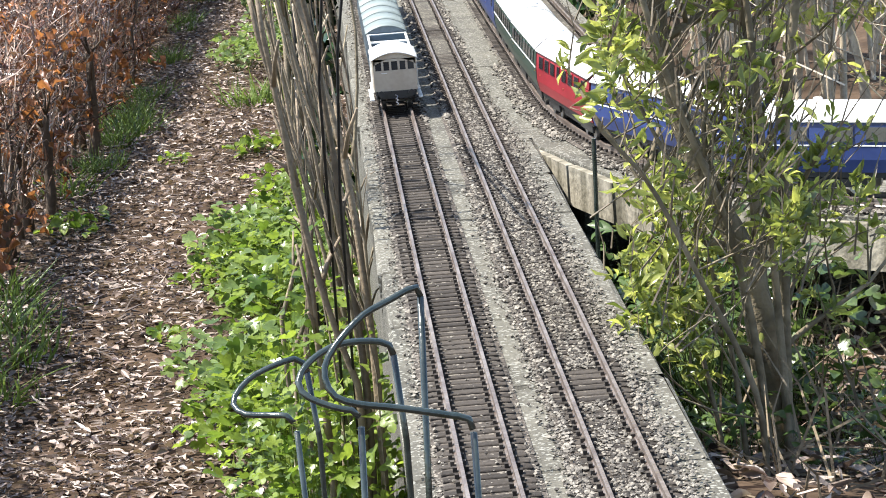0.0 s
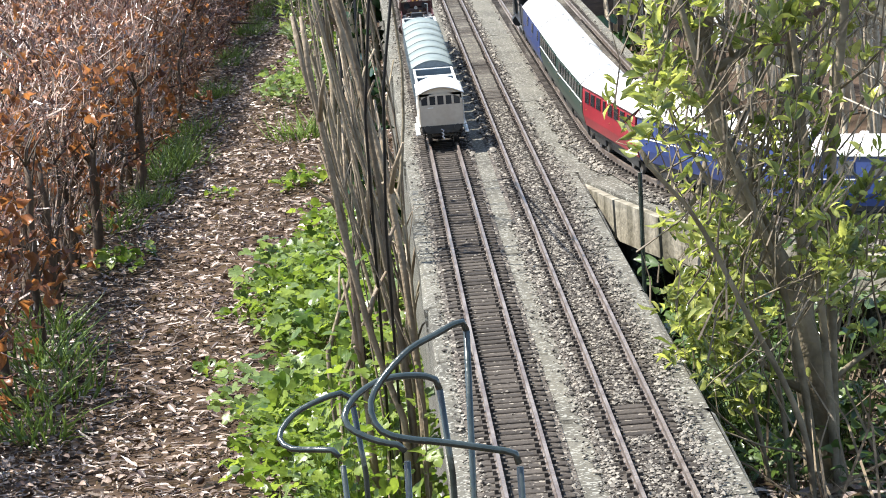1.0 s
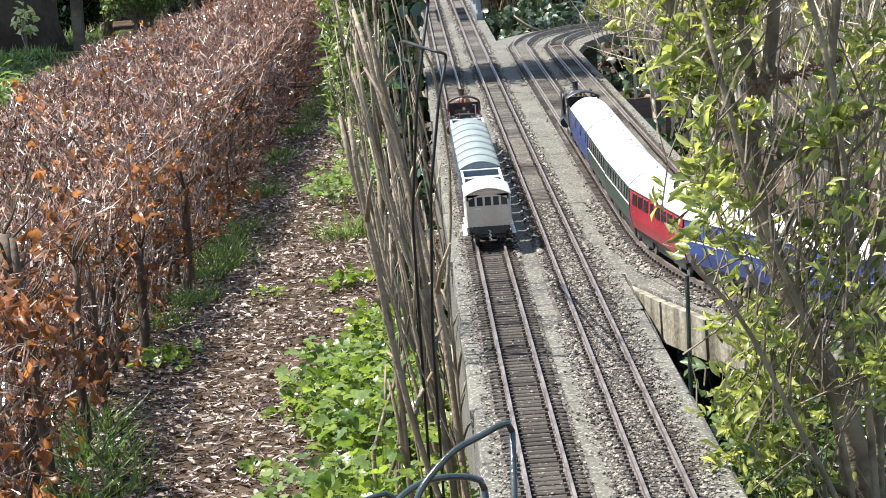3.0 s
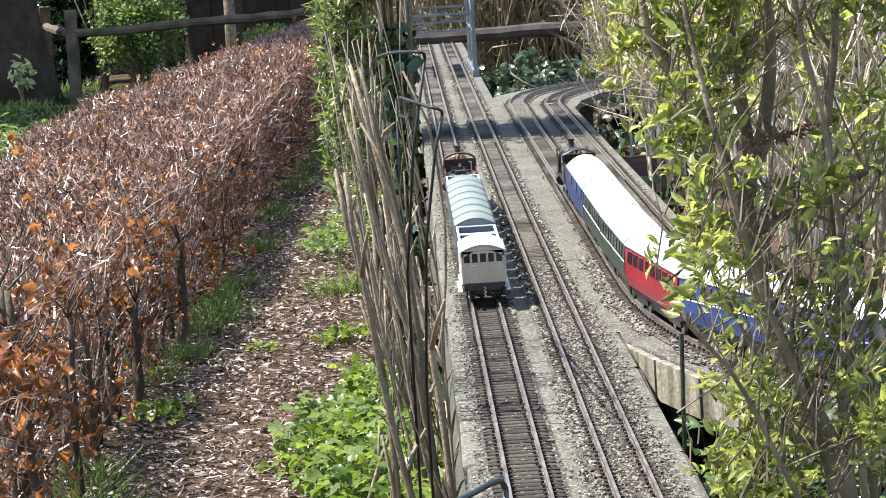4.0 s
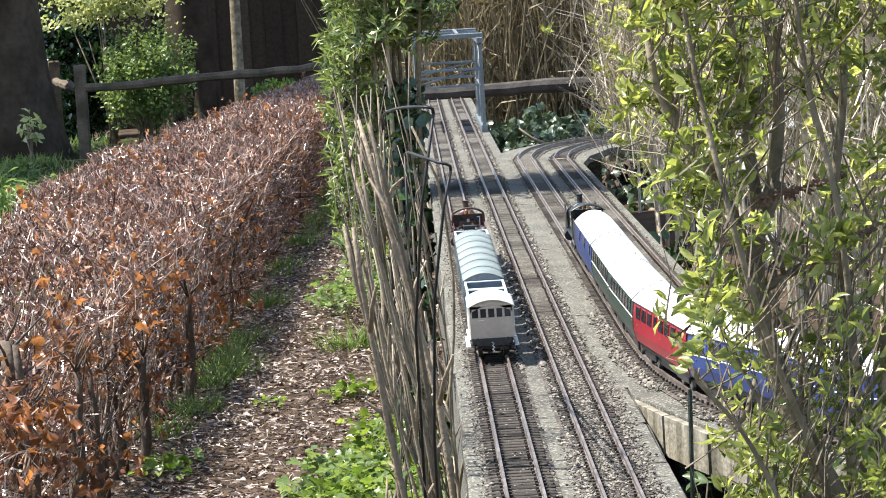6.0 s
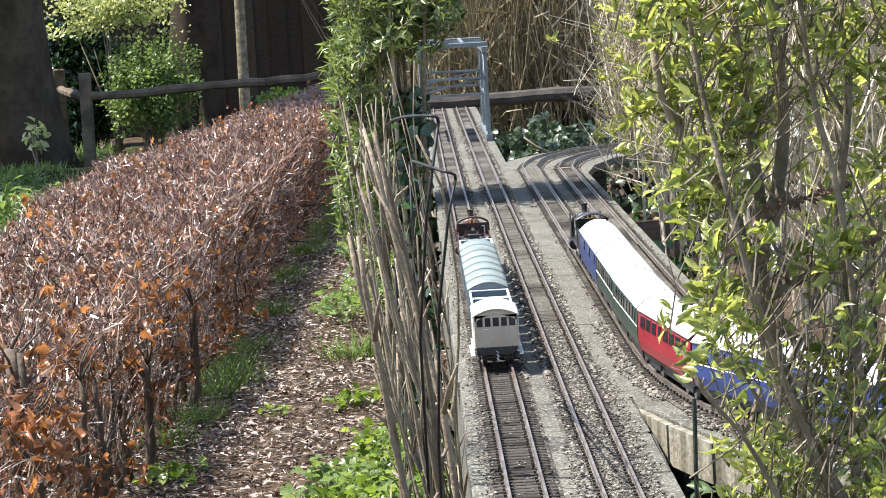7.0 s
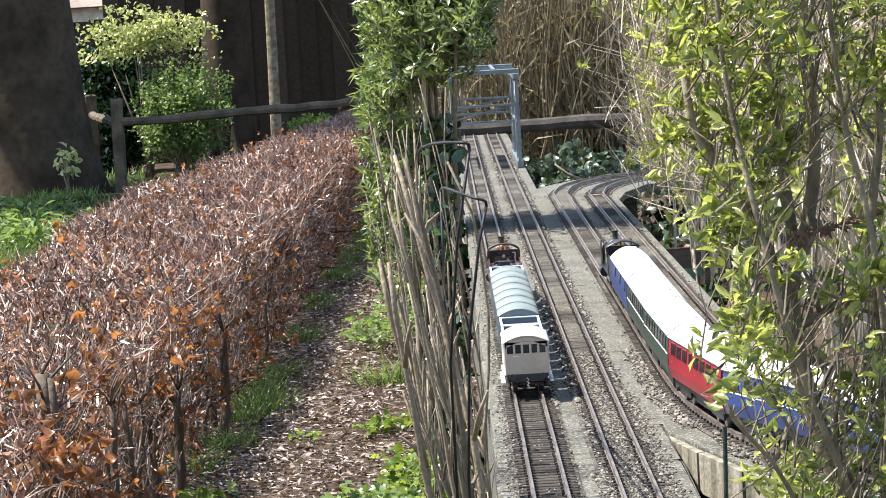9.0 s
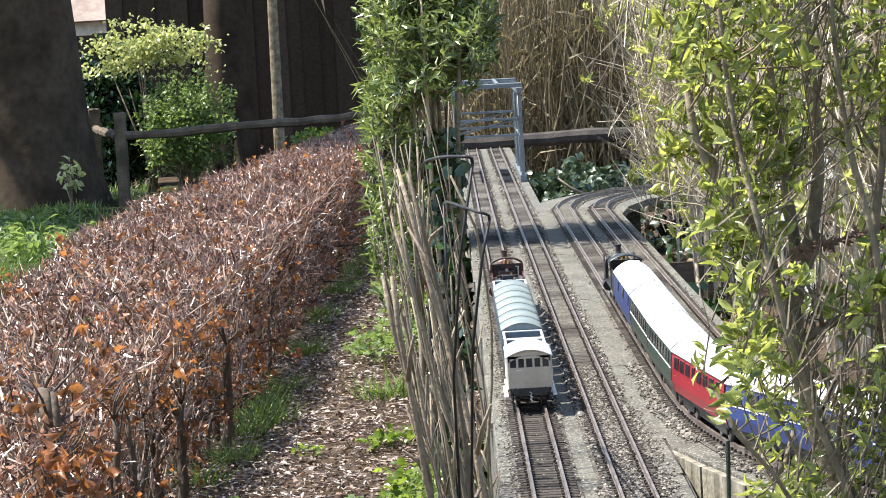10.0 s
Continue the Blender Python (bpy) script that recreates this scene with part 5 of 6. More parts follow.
for k in range(20):
    y = r.uniform(3.2, 4.75)
    x = r.uniform(0.26, 0.30 + 0.35 * min(1, max(0.2, (5.0 - y))))
    lim = 0.22 + (5.1 - y) * 0.42
    if x > lim + 0.05:
        x = r.uniform(0.25, min(lim, 0.6))
    spots.append((min(x, 0.30 + 0.10 * (k % 3)), y, r.uniform(0.45, 0.85), -0.01))
strew(bank, spots, r)


bank_tall = [herb_clump("bank_plant", "leafy plant rising from the bank before the branch line", "plant", 140 + k, 190, 0.34, 0.14, 0.025, ("lobed", "leaf")[k], (LEAF_BANK, LEAF_BUSH)[k], "plants on the bank") for k in range(2)]
strew(bank_tall, [(0.30, 4.30, 0.9, 0.1), (0.36, 4.12, 0.9, 0), (0.43, 3.95, 0.95, 0), (0.33, 4.5, 0.95, 0.15), (0.31, 4.3, 0.7, 0.12), (0.305, 4.08, 0.75, 0.08), (0.32, 3.85, 0.75, 0.05)], r)
shoots = [herb_clump("young_shoots", "clump of young yellow-green shoots beside the line", "plant", 150 + k, 60, 0.95, 0.06, 0.034, "leaf", LEAF_HERB, "young shoots by the line") for k in range(2)]
strew(shoots, [(-0.115, 3.15, 0.95, 0), (-0.13, 2.85, 0.86, 0), (-0.15, 2.6, 0.84, 0)], r)


# ---- pruned canes beside the line, and the leafy shrub behind them ----
def build_cane_shrub():
    ob = thing("cane_shrub", pose(0, 0, 0), "pruned shrub of upright bare tan canes with cut ends", "shrub")
    rr = random.Random(5)
    for k in range(34):
        u = (k * 13 % 34 + rr.random()) / 34
        thin = k % 3 == 2
        x0 = -0.178 + 0.100 * u + rr.uniform(-0.008, 0.008)     # at the height of the slabs
        y0 = 4.40 + 0.75 * ((k * 5 % 34) / 34) + rr.uniform(-0.04, 0.04)
        x1 = -0.250 + 0.118 * u + rr.gauss(0, 0.026)            # half a metre higher
        x1 = min(max(x1, -0.262), -0.12)
        h = rr.uniform(0.34, 0.44) + 0.12 * u if k % 3 else rr.uniform(0.14, 0.36)
        if thin:
            h += 0.06
        path, n = [], 18
        bow, ph = rr.gauss(0, 0.024), rr.uniform(0, 6)
        for i in range(n):
            t = i / (n - 1)
            z = -0.92 + (h + 0.92) * t
            q = min(max(z / 0.5, -0.5), 1.1)
            x = x0 + (x1 - x0) * q + bow * 4 * q * (1 - q) + 0.003 * math.sin(17 * t + ph) + rr.gauss(0, 0.0012)
            path.append((min(x, -0.084) if z < 0.05 else x, y0 + 0.03 * math.sin(4 * t + ph), z))
        rad = rr.uniform(0.0014, 0.0023) if thin else (0.0032, 0.0043, 0.0050, 0.0038, 0.0056)[k % 5] if k % 7 else 0.0068
        m = Mesh().tube(path, [rad * (1.15 - 0.72 * i / (n - 1)) * (rr.uniform(0.9, 1.06) if i % 4 else 1.14) for i in range(n)], 8)
        for b in range(rr.randint(2, 4)):
            i = rr.randint(10, n - 2)
            q = Vector(path[i])
            d = Vector((rr.uniform(-0.04, 0.035), rr.uniform(-0.06, 0.06), rr.uniform(0.03, 0.14)))
            m.tube([q, q + d * 0.4 + Vector((0, 0, 0.01)), q + d], [rad * 0.6, rad * 0.48, rad * 0.3], 6)
        part("cane", m, (CANE_OLD, CANE, CANE_OLD, BARK_OLIVE, CANE, CANE_OLD, BARK_OLIVE)[k % 7], ob, smooth=True)


build_cane_shrub()


def build_leafy_shrub():
    ob = thing("leafy_shrub", pose(0, 0, 0), "tall upright shrub with dense narrow fresh green leaves beside the line", "shrub")
    rr = random.Random(15)
    for k in range(16):
        x0, y0 = -0.26 + 0.14 * rr.random(), 10.2 + rr.uniform(-0.2, 0.25)
        x1, h = x0 + rr.uniform(-0.1, 0.12), rr.uniform(0.7, 1.3)
        path = [(x0 + (x1 - x0) * t + 0.012 * math.sin(7 * t + k), y0 + 0.02 * math.sin(5 * t + k), -0.92 + (h + 0.92) * t) for t in [i / 11 for i in range(12)]]
        rad = rr.uniform(0.006, 0.013)
        part("stem", Mesh().tube(path, [rad * (1.1 - 0.07 * i) for i in range(12)], 7), CANE if k % 3 else BARK_OLIVE, ob, smooth=True)
    n = 2300
    x = -0.35 + 0.37 * RNG.random(n) ** 0.9
    low = np.interp(x, [-0.35, -0.32, -0.28, -0.24, -0.2, -0.15, -0.05, 0.02], [0.26, 0.30, 0.36, 0.42, 0.46, 0.47, 0.52, 0.60]) + RNG.normal(size=n) * 0.03
    c = np.stack([x, 10.22 + RNG.normal(size=n) * 0.2, low + (1.35 - low) * RNG.random(n) ** 1.25], 1)
    m = 170
    side = np.stack([-0.36 + RNG.random(m) ** 1.5 * 0.15, 10.15 + RNG.normal(size=m) * 0.14, RNG.uniform(-0.22, 0.45, m)], 1)
    c = np.concatenate([c, side])
    n = len(c)
    grow = unit(np.stack([(c[:, 0] + 0.2) * 1.6 + RNG.normal(size=n) * 0.4, RNG.normal(size=n) * 0.5, np.full(n, 0.75)], 1))
    L0 = RNG.uniform(0.05, 0.10, n)
    tagged(part("shoot_growth", twigs("shoot_growth", c, c + grow * (L0 * 0.5)[:, None], c + grow * L0[:, None], 0.0022, 0.0016, CANE), None, ob), kind="stuff")
    k = 9
    base = np.repeat(c, k, 0) + np.repeat(grow * L0[:, None], k, 0) * np.tile(np.linspace(0.1, 1, k), n)[:, None]
    way = np.repeat(grow, k, 0) * 0.8 + RNG.normal(size=(n * k, 3)) * 0.62
    L = RNG.uniform(0.022, 0.062, n * k)
    base[:, 0] = np.clip(base[:, 0], -0.385, 0.035)
    tagged(part("foliage", blades("foliage", base, way, facing(n * k, 0.5, 0.8), L, L * 0.27, LEAF_CROWN, 0.3, 0.3, "lance"), None, ob, "narrow fresh green leaves"), kind="stuff")
    # dark ivy climbs its foot, up to the slabs
    ivy = thing("climbing_ivy", pose(0, 0, 0), "dark ivy climbing beside the slabs under the leafy shrub", "ivy")
    n = 1500
    c = np.stack([-0.20 + 0.105 * RNG.random(n), 10.2 + RNG.normal(size=n) * 0.2, RNG.uniform(-0.9, 0.33, n)], 1)
    L = RNG.uniform(0.025, 0.055, n)
    tagged(part("foliage", blades("foliage", c, RNG.normal(size=(n, 3)), unit(RNG.normal(size=(n, 3)) + [0, -0.6, 0.5]), L, L * 0.75, LEAF_DARK, 0.15, 0.2, "round"), None, ivy), kind="stuff")
    m = Mesh()
    for k in range(8):
        x = rr.uniform(-0.19, -0.1)
        y = 10.2 + rr.uniform(-0.3, 0.3)
        m.tube([(x, y, -0.92), (x + rr.uniform(-0.03, 0.02), y, -0.3), (x + rr.uniform(-0.03, 0.0), y, rr.uniform(0.1, 0.3))], [0.006, 0.005, 0.002], 6)
    part("vine", m, BARK_OLIVE, ivy, smooth=True)


build_leafy_shrub()


# ---- large shrub before the branch ----
def branch_shrub(name, label, m0, seed, trunks, leaves, leaf_len, material, reach, heads, limit=None, wood=None):
    wood = wood or BARK
    ob = thing(name, m0, label, "shrub")
    rr = random.Random(seed)
    rng = np.random.default_rng(seed)
    ends = []

    def grow(p, d, length, rad, level, mesh):
        path, radii = [p.copy()], [rad]
        n = 5
        for i in range(n):
            d = (d + Vector((rr.gauss(0, 0.12), rr.gauss(0, 0.12), rr.gauss(0.05, 0.08)))).normalized()
            if limit and (path[-1] + d * (length / n)).x < limit(path[-1].z):
                d.x = abs(d.x)
            path.append(path[-1] + d * (length / n))
            radii.append(rad * (1 - 0.62 * (i + 1) / n))
        mesh.tube(path, radii, 8 if level == 0 else 5)
        if level >= 1:
            ends.extend(path[2:])
        if level < 2:
            for b in range(reach[level]):
                i = rr.randint(1 if level else 2, n)
                side = Vector((rr.gauss(0, 1), rr.gauss(0, 0.6), rr.uniform(0.1, 1.0))).normalized()
                grow(path[i].copy(), (d * 0.5 + side * 0.8).normalized(), length * rr.uniform(0.35, 0.62), radii[i] * 0.62, level + 1, mesh)

    taper = 0.55 if limit else 0.6
    for path, rad in trunks:
        m = Mesh()
        pts = smooth_line(path, 0.04)
        m.tube([tuple(q) for q in pts], [rad * (1.05 - taper * i / len(pts)) for i in range(len(pts))], 9)
        part("trunk", m, wood, ob, smooth=True)
        for b in range(reach[0] + 3):
            limbs = Mesh()
            i = rr.randint(len(pts) // 4, len(pts) - 1)
            side = Vector((rr.gauss(-0.12, 1), rr.gauss(0, 0.5), rr.uniform(0.2, 1.1))).normalized()
            grow(Vector(pts[i]), side, rr.uniform(0.14, 0.34), rad * rr.uniform(0.2, 0.36), 1, limbs)
            part("limb", limbs, wood, ob, smooth=True)
    e = np.array([tuple(q) for q in ends])
    tufts = leaves // 6
    root = e[rng.integers(0, len(e), tufts)] + rng.normal(size=(tufts, 3)) * 0.014
    aim = unit(rng.normal(size=(tufts, 3)) * [0.8, 0.7, 0.5] + [0, 0, 0.5])
    c = np.repeat(root, 6, 0) + rng.normal(size=(tufts * 6, 3)) * 0.004
    aim = np.repeat(aim, 6, 0) + rng.normal(size=(tufts * 6, 3)) * 0.55
    leaves = len(c)
    if limit:
        ok = c[:, 0] > np.array([limit(q) for q in c[:, 2]]) - 0.01
        c, aim = c[ok], aim[ok]
        stem = np.array(trunks[0][0])
        off = np.abs(c[:, 0] - np.interp(c[:, 2], stem[:, 2], stem[:, 0]))
        ok = (off > 0.036) | (c[:, 1] > 4.33) | (rng.random(len(c)) < 0.06)
        c, aim = c[ok], aim[ok]
        keep = (c[:, 2] < 0.07) | (c[:, 2] > 0.26) | (c[:, 0] < 0.27) | (rng.random(len(c)) < 0.32)
        c, aim = c[keep], aim[keep]
        leaves = len(c)
    way = aim
    L = leaf_len * rng.uniform(0.45, 1.15, leaves)
    tagged(part("foliage", blades("foliage", c, way, unit(rng.normal(size=(leaves, 3)) + [0, -0.2, 0.6]), L, L * rng.uniform(0.28, 0.42, leaves), material, 0.22, 0.22, "leaf"), None, ob, "narrow fresh yellow-green leaves"), kind="stuff")
    count = 800 if limit else 1300
    b = e[rng.integers(0, len(e), count)] + rng.normal(size=(count, 3)) * 0.02
    up = unit(rng.normal(size=(count, 3)) * [0.5, 0.4, 0.3] + [0, 0, 0.9]) * rng.uniform(0.05, 0.16 if limit else 0.3, (count, 1))
    if limit:
        up[:, 0] = np.abs(up[:, 0])
    tagged(part("twig_growth", twigs("twig_growth", b, b + up * 0.5, b + up + rng.normal(size=b.shape) * 0.012, 0.0017, 0.0012, CANE if limit else WILD_STEM), None, ob, "thin dry twigs"), kind="stuff")
    for spike in heads:
        m = Mesh()
        line = smooth_line(spike, 0.0016)
        for i, o in enumerate(line):
            o = Vector(o)
            w = 0.008 * (1 - 0.6 * i / len(line))
            for _ in range(2):
                j = Vector((rr.gauss(0, w), rr.gauss(0, w), rr.gauss(0, w)))
                m.tube([o, o + j * 0.6, o + j], [0.0018, 0.0027, 0.0008], 5)
        m.tube([tuple(q) for q in line[::4]], 0.002, 6)
        part("flower_head", m, DRY_HEAD, ob, "dry brown flower spike")
    return ob


branch_shrub("garden_shrub", "many-stemmed garden shrub with fresh yellow-green leaves and dry flower spikes", Matrix.Translation((-0.018, 0, 0.104)) @ Matrix.Scale(0.85, 4), 21, (
    ([(0.49, 4.28, -0.47), (0.465, 4.28, -0.25), (0.44, 4.28, -0.09), (0.39, 4.28, 0.022), (0.356, 4.28, 0.126), (0.335, 4.28, 0.236), (0.342, 4.28, 0.313), (0.368, 4.28, 0.365), (0.378, 4.28, 0.41)], 0.022),
    ([(0.36, 4.28, 0.35), (0.381, 4.29, 0.465), (0.379, 4.3, 0.58), (0.37, 4.3, 0.8)], 0.0095),
    ([(0.336, 4.28, 0.23), (0.318, 4.27, 0.31), (0.292, 4.26, 0.378), (0.249, 4.25, 0.449), (0.214, 4.24, 0.513), (0.20, 4.24, 0.62)], 0.0085),
    ([(0.340, 4.28, 0.25), (0.345, 4.3, 0.36), (0.335, 4.32, 0.47), (0.325, 4.33, 0.6), (0.315, 4.35, 0.82)], 0.009),
    ([(0.465, 4.3, -0.47), (0.465, 4.3, -0.25), (0.452, 4.27, 0.03), (0.455, 4.25, 0.2), (0.44, 4.2, 0.36), (0.46, 4.2, 0.56), (0.43, 4.2, 0.85)], 0.009),
    ([(0.48, 4.25, -0.47), (0.48, 4.25, -0.25), (0.49, 4.2, 0.1), (0.52, 4.15, 0.4), (0.515, 4.1, 0.8)], 0.008),
    ([(0.44, 4.2, -0.47), (0.44, 4.2, -0.25), (0.40, 4.15, -0.02), (0.33, 4.1, 0.18), (0.285, 4.08, 0.36), (0.245, 4.1, 0.6), (0.24, 4.1, 0.85)], 0.006),
    ([(0.45, 4.35, -0.47), (0.45, 4.35, -0.25), (0.41, 4.4, 0.1), (0.32, 4.4, 0.3), (0.245, 4.35, 0.48), (0.205, 4.35, 0.75)], 0.006),
    ([(0.42, 4.1, -0.47), (0.42, 4.1, -0.25), (0.34, 4.05, -0.05), (0.28, 4.02, 0.08), (0.225, 4.0, 0.15), (0.20, 4.0, 0.22)], 0.005),
    ([(0.40, 4.2, -0.47), (0.36, 4.2, -0.2), (0.31, 4.2, 0.0), (0.262, 4.22, 0.10), (0.225, 4.23, 0.16), (0.215, 4.23, 0.2)], 0.004),
    ([(0.42, 4.2, -0.47), (0.40, 4.2, -0.2), (0.36, 4.2, 0.0), (0.31, 4.2, 0.12), (0.275, 4.2, 0.2), (0.25, 4.2, 0.26)], 0.0045),
    ([(0.47, 4.2, -0.47), (0.47, 4.2, -0.25), (0.44, 4.15, 0.3), (0.40, 4.15, 0.55), (0.385, 4.15, 0.85)], 0.006)), 11500, 0.029, LEAF_SHRUB, (6, 3),
    ([(0.335, 4.2, 0.36), (0.39, 4.2, 0.372), (0.455, 4.2, 0.39)], [(0.222, 4.22, 0.625), (0.255, 4.22, 0.634), (0.295, 4.22, 0.63)], [(0.40, 4.2, 0.27), (0.44, 4.2, 0.29), (0.49, 4.2, 0.315)]),
    lambda z: 0.25 if z < 0.06 else 0.195 if z < 0.22 else 0.225 if z < 0.40 else 0.17, BARK_OLIVE)


def wild_shrub(seed, x, y, h, w, leaves):
    trunks = []
    rr = random.Random(seed)
    for k in range(9):
        a, b = rr.uniform(-0.09, 0.09), rr.uniform(-w, w)
        trunks.append(([(a, rr.uniform(-0.1, 0.1), -0.05), (a + b * 0.3, rr.uniform(-0.1, 0.1), h * 0.35), (a + b * 0.7, rr.uniform(-0.15, 0.15), h * 0.7), (a + b, rr.uniform(-0.2, 0.2), h)], rr.uniform(0.004, 0.008)))
    return branch_shrub("wild_shrub", "tangled shrub of pale stems and yellow-green leaves", pose(x, y, ground_height(x, y)), seed, trunks, leaves, 0.040, LEAF_WILD, (3, 2), (), None, WILD_STEM)


for k, (x, y, h, w) in enumerate(((0.72, 6.2, 1.15, 0.22), (0.82, 7.4, 1.2, 0.22), (0.80, 8.9, 1.2, 0.25), (1.15, 9.6, 1.3, 0.35), (1.0, 11.0, 1.3, 0.3), (1.5, 11.3, 1.4, 0.4), (0.95, 5.6, 1.0, 0.25), (1.25, 7.6, 1.2, 0.3), (0.88, 6.5, 1.0, 0.16), (1.05, 7.0, 1.0, 0.2), (0.98, 4.95, 0.9, 0.2), (0.66, 9.6, 0.8, 0.08), (0.70, 10.6, 0.8, 0.1), (0.84, 11.5, 0.9, 0.12))):
    tagged(wild_shrub(200 + k, x, y, h, w, 1450), group="shrubs behind the branch line")

# ---- wire plant supports ----
def hoop(points, radius, label, smooth_step=0.006, material=None):
    """A bent wire hoop on legs."""
    ob = thing("plant_support", pose(0, 0, 0), label, "plant support", "wire plant supports")
    for name, pts in points:
        p = smooth_line(pts, smooth_step) if name == "hoop" else pts
        part(name, Mesh().tube([tuple(q) for q in p], radius, 8), material or WIRE, ob, smooth=True)
    return ob


near = "dark green wire hoop plant support in front of the line"
hoop([("leg", [(-0.079, 1.67, 0.385), (-0.083, 1.66, 0.27), (-0.088, 1.66, -0.92)]),
      ("hoop", [(-0.079, 1.67, 0.385), (-0.082, 1.668, 0.3905), (-0.096, 1.66, 0.386), (-0.112, 1.65, 0.380), (-0.128, 1.64, 0.366), (-0.1335, 1.635, 0.355), (-0.1300, 1.63, 0.3435), (-0.118, 1.628, 0.338), (-0.095, 1.626, 0.334), (-0.070, 1.625, 0.3285), (-0.0595, 1.625, 0.3255), (-0.0575, 1.625, 0.318)]),
      ("leg", [(-0.0575, 1.625, 0.318), (-0.0575, 1.625, 0.25), (-0.0575, 1.625, SLAB_TOP)])], 0.0019, near)
hoop([("leg", [(-0.0955, 1.70, 0.348), (-0.092, 1.70, 0.30), (-0.09, 1.70, -0.92)]),
      ("hoop", [(-0.0955, 1.70, 0.348), (-0.0985, 1.70, 0.3545), (-0.112, 1.695, 0.358), (-0.128, 1.69, 0.3575), (-0.142, 1.68, 0.3515), (-0.1485, 1.67, 0.343), (-0.144, 1.665, 0.336), (-0.13, 1.66, 0.330), (-0.1185, 1.66, 0.3265), (-0.1165, 1.66, 0.318)]),
      ("leg", [(-0.1165, 1.66, 0.318), (-0.1185, 1.66, 0.24), (-0.12, 1.66, -0.92)])], 0.0019, near)
hoop([("leg", [(-0.144, 1.72, 0.338), (-0.140, 1.72, 0.30), (-0.137, 1.72, -0.92)]),
      ("hoop", [(-0.144, 1.72, 0.338), (-0.148, 1.72, 0.346), (-0.160, 1.715, 0.345), (-0.176, 1.71, 0.339), (-0.1855, 1.70, 0.3295), (-0.180, 1.69, 0.324), (-0.165, 1.685, 0.323), (-0.155, 1.68, 0.3225), (-0.1515, 1.68, 0.314)]),
      ("leg", [(-0.1515, 1.68, 0.314), (-0.149, 1.68, 0.25), (-0.147, 1.68, -0.92)])], 0.0017, near)
far_label = "black wire hoop plant support beside the canes"
hoop([("leg", [(-0.089, 4.3, 0.500), (-0.113, 4.3, 0.375), (-0.132, 4.36, 0.20), (-0.14, 4.8, -0.92)]),
      ("hoop", [(-0.089, 4.3, 0.500), (-0.091, 4.3, 0.507), (-0.105, 4.31, 0.509), (-0.128, 4.40, 0.506), (-0.150, 4.7, 0.49), (-0.164, 5.1, 0.465), (-0.168, 5.2, 0.43)]),
      ("leg", [(-0.168, 5.2, 0.43), (-0.168, 5.2, 0.2), (-0.168, 5.2, -0.92)])], 0.0022, far_label, material=WIRE_BLACK)
hoop([("leg", [(-0.071, 4.25, 0.424), (-0.084, 4.25, 0.373), (-0.104, 4.25, 0.25), (-0.116, 4.3, 0.05), (-0.12, 4.8, -0.92)]),
      ("hoop", [(-0.071, 4.25, 0.424), (-0.073, 4.25, 0.431), (-0.09, 4.26, 0.436), (-0.112, 4.35, 0.440), (-0.128, 4.8, 0.42), (-0.134, 5.1, 0.40)]),
      ("leg", [(-0.134, 5.1, 0.40), (-0.138, 5.1, 0.2), (-0.14, 5.1, -0.92)])], 0.0022, far_label, material=WIRE_BLACK)

ob = thing("garden_cane", pose(0.2435, 4.4, 0), "thin green garden cane stuck in the bank", "cane")
part("rod", Mesh().tube([(0.0, 0, -0.3), (-0.001, 0, -0.1), (0.004, 0, 0.085)], 0.0032, 8), WIRE, ob)


# ---- steel lattice bridge over the far end ----
def build_gantry():
    ob = thing("lattice_gantry", pose(0, 0, 0), "blue-grey steel lattice bridge frame standing over the tracks", "bridge")
    x0, x1, ya, yb, z0, z1 = -0.088, 0.193, 13.62, 14.75, SLAB_TOP, 0.37
    for x in (x0, x1):
        for y in (ya, ya + 0.28, yb - 0.28, yb):
            part("post", Mesh().box(x - 0.008, x + 0.008, y - 0.008, y + 0.008, z0, z1, 0.002), GANTRY, ob)
        part("foot_beam", Mesh().box(x - 0.014, x + 0.014, ya - 0.02, yb + 0.02, z0, z0 + 0.03, 0.003), GANTRY, ob)
        part("side_beam", Mesh().box(x - 0.013, x + 0.013, ya - 0.02, yb + 0.02, z1, z1 + 0.024, 0.002), GANTRY, ob)
        for a, b, za, zb in ((ya, ya + 0.28, z0, z1), (yb - 0.28, yb, z1, z0)):
            part("brace", Mesh().tube([(x, a, za), (x, b, zb)], 0.005, 6), GANTRY, ob)
        part("rail_bar", Mesh().tube([(x, ya, 0.18), (x, yb, 0.18)], 0.006, 6), GANTRY, ob)
    for y in (ya, yb):
        for z in (0.185, 0.255):
            part("cross_beam", Mesh().box(x0 + 0.011, x1 - 0.011, y - 0.008, y + 0.008, z, z + 0.010, 0.002), GANTRY, ob)
        part("top_beam", Mesh().box(x0 - 0.013, x1 + 0.013, y - 0.011, y + 0.011, z1 + 0.0245, z1 + 0.044, 0.002), GANTRY, ob)
        part("brace", Mesh().tube([(x0, y, 0.2), (x1, y, 0.262)], 0.005, 6), GANTRY, ob)
    for k in range(5):
        y = ya + 0.14 + k * (yb - ya - 0.28) / 4
        part("top_slat", Mesh().box(x0 - 0.008, x1 + 0.008, y - 0.009, y + 0.009, z1 + 0.0245, z1 + 0.036), GANTRY, ob)
    for x in (0.0, 0.1):
        part("top_runner", Mesh().box(x - 0.006, x + 0.006, ya, yb, z1 + 0.037, z1 + 0.046), GANTRY, ob)


build_gantry()


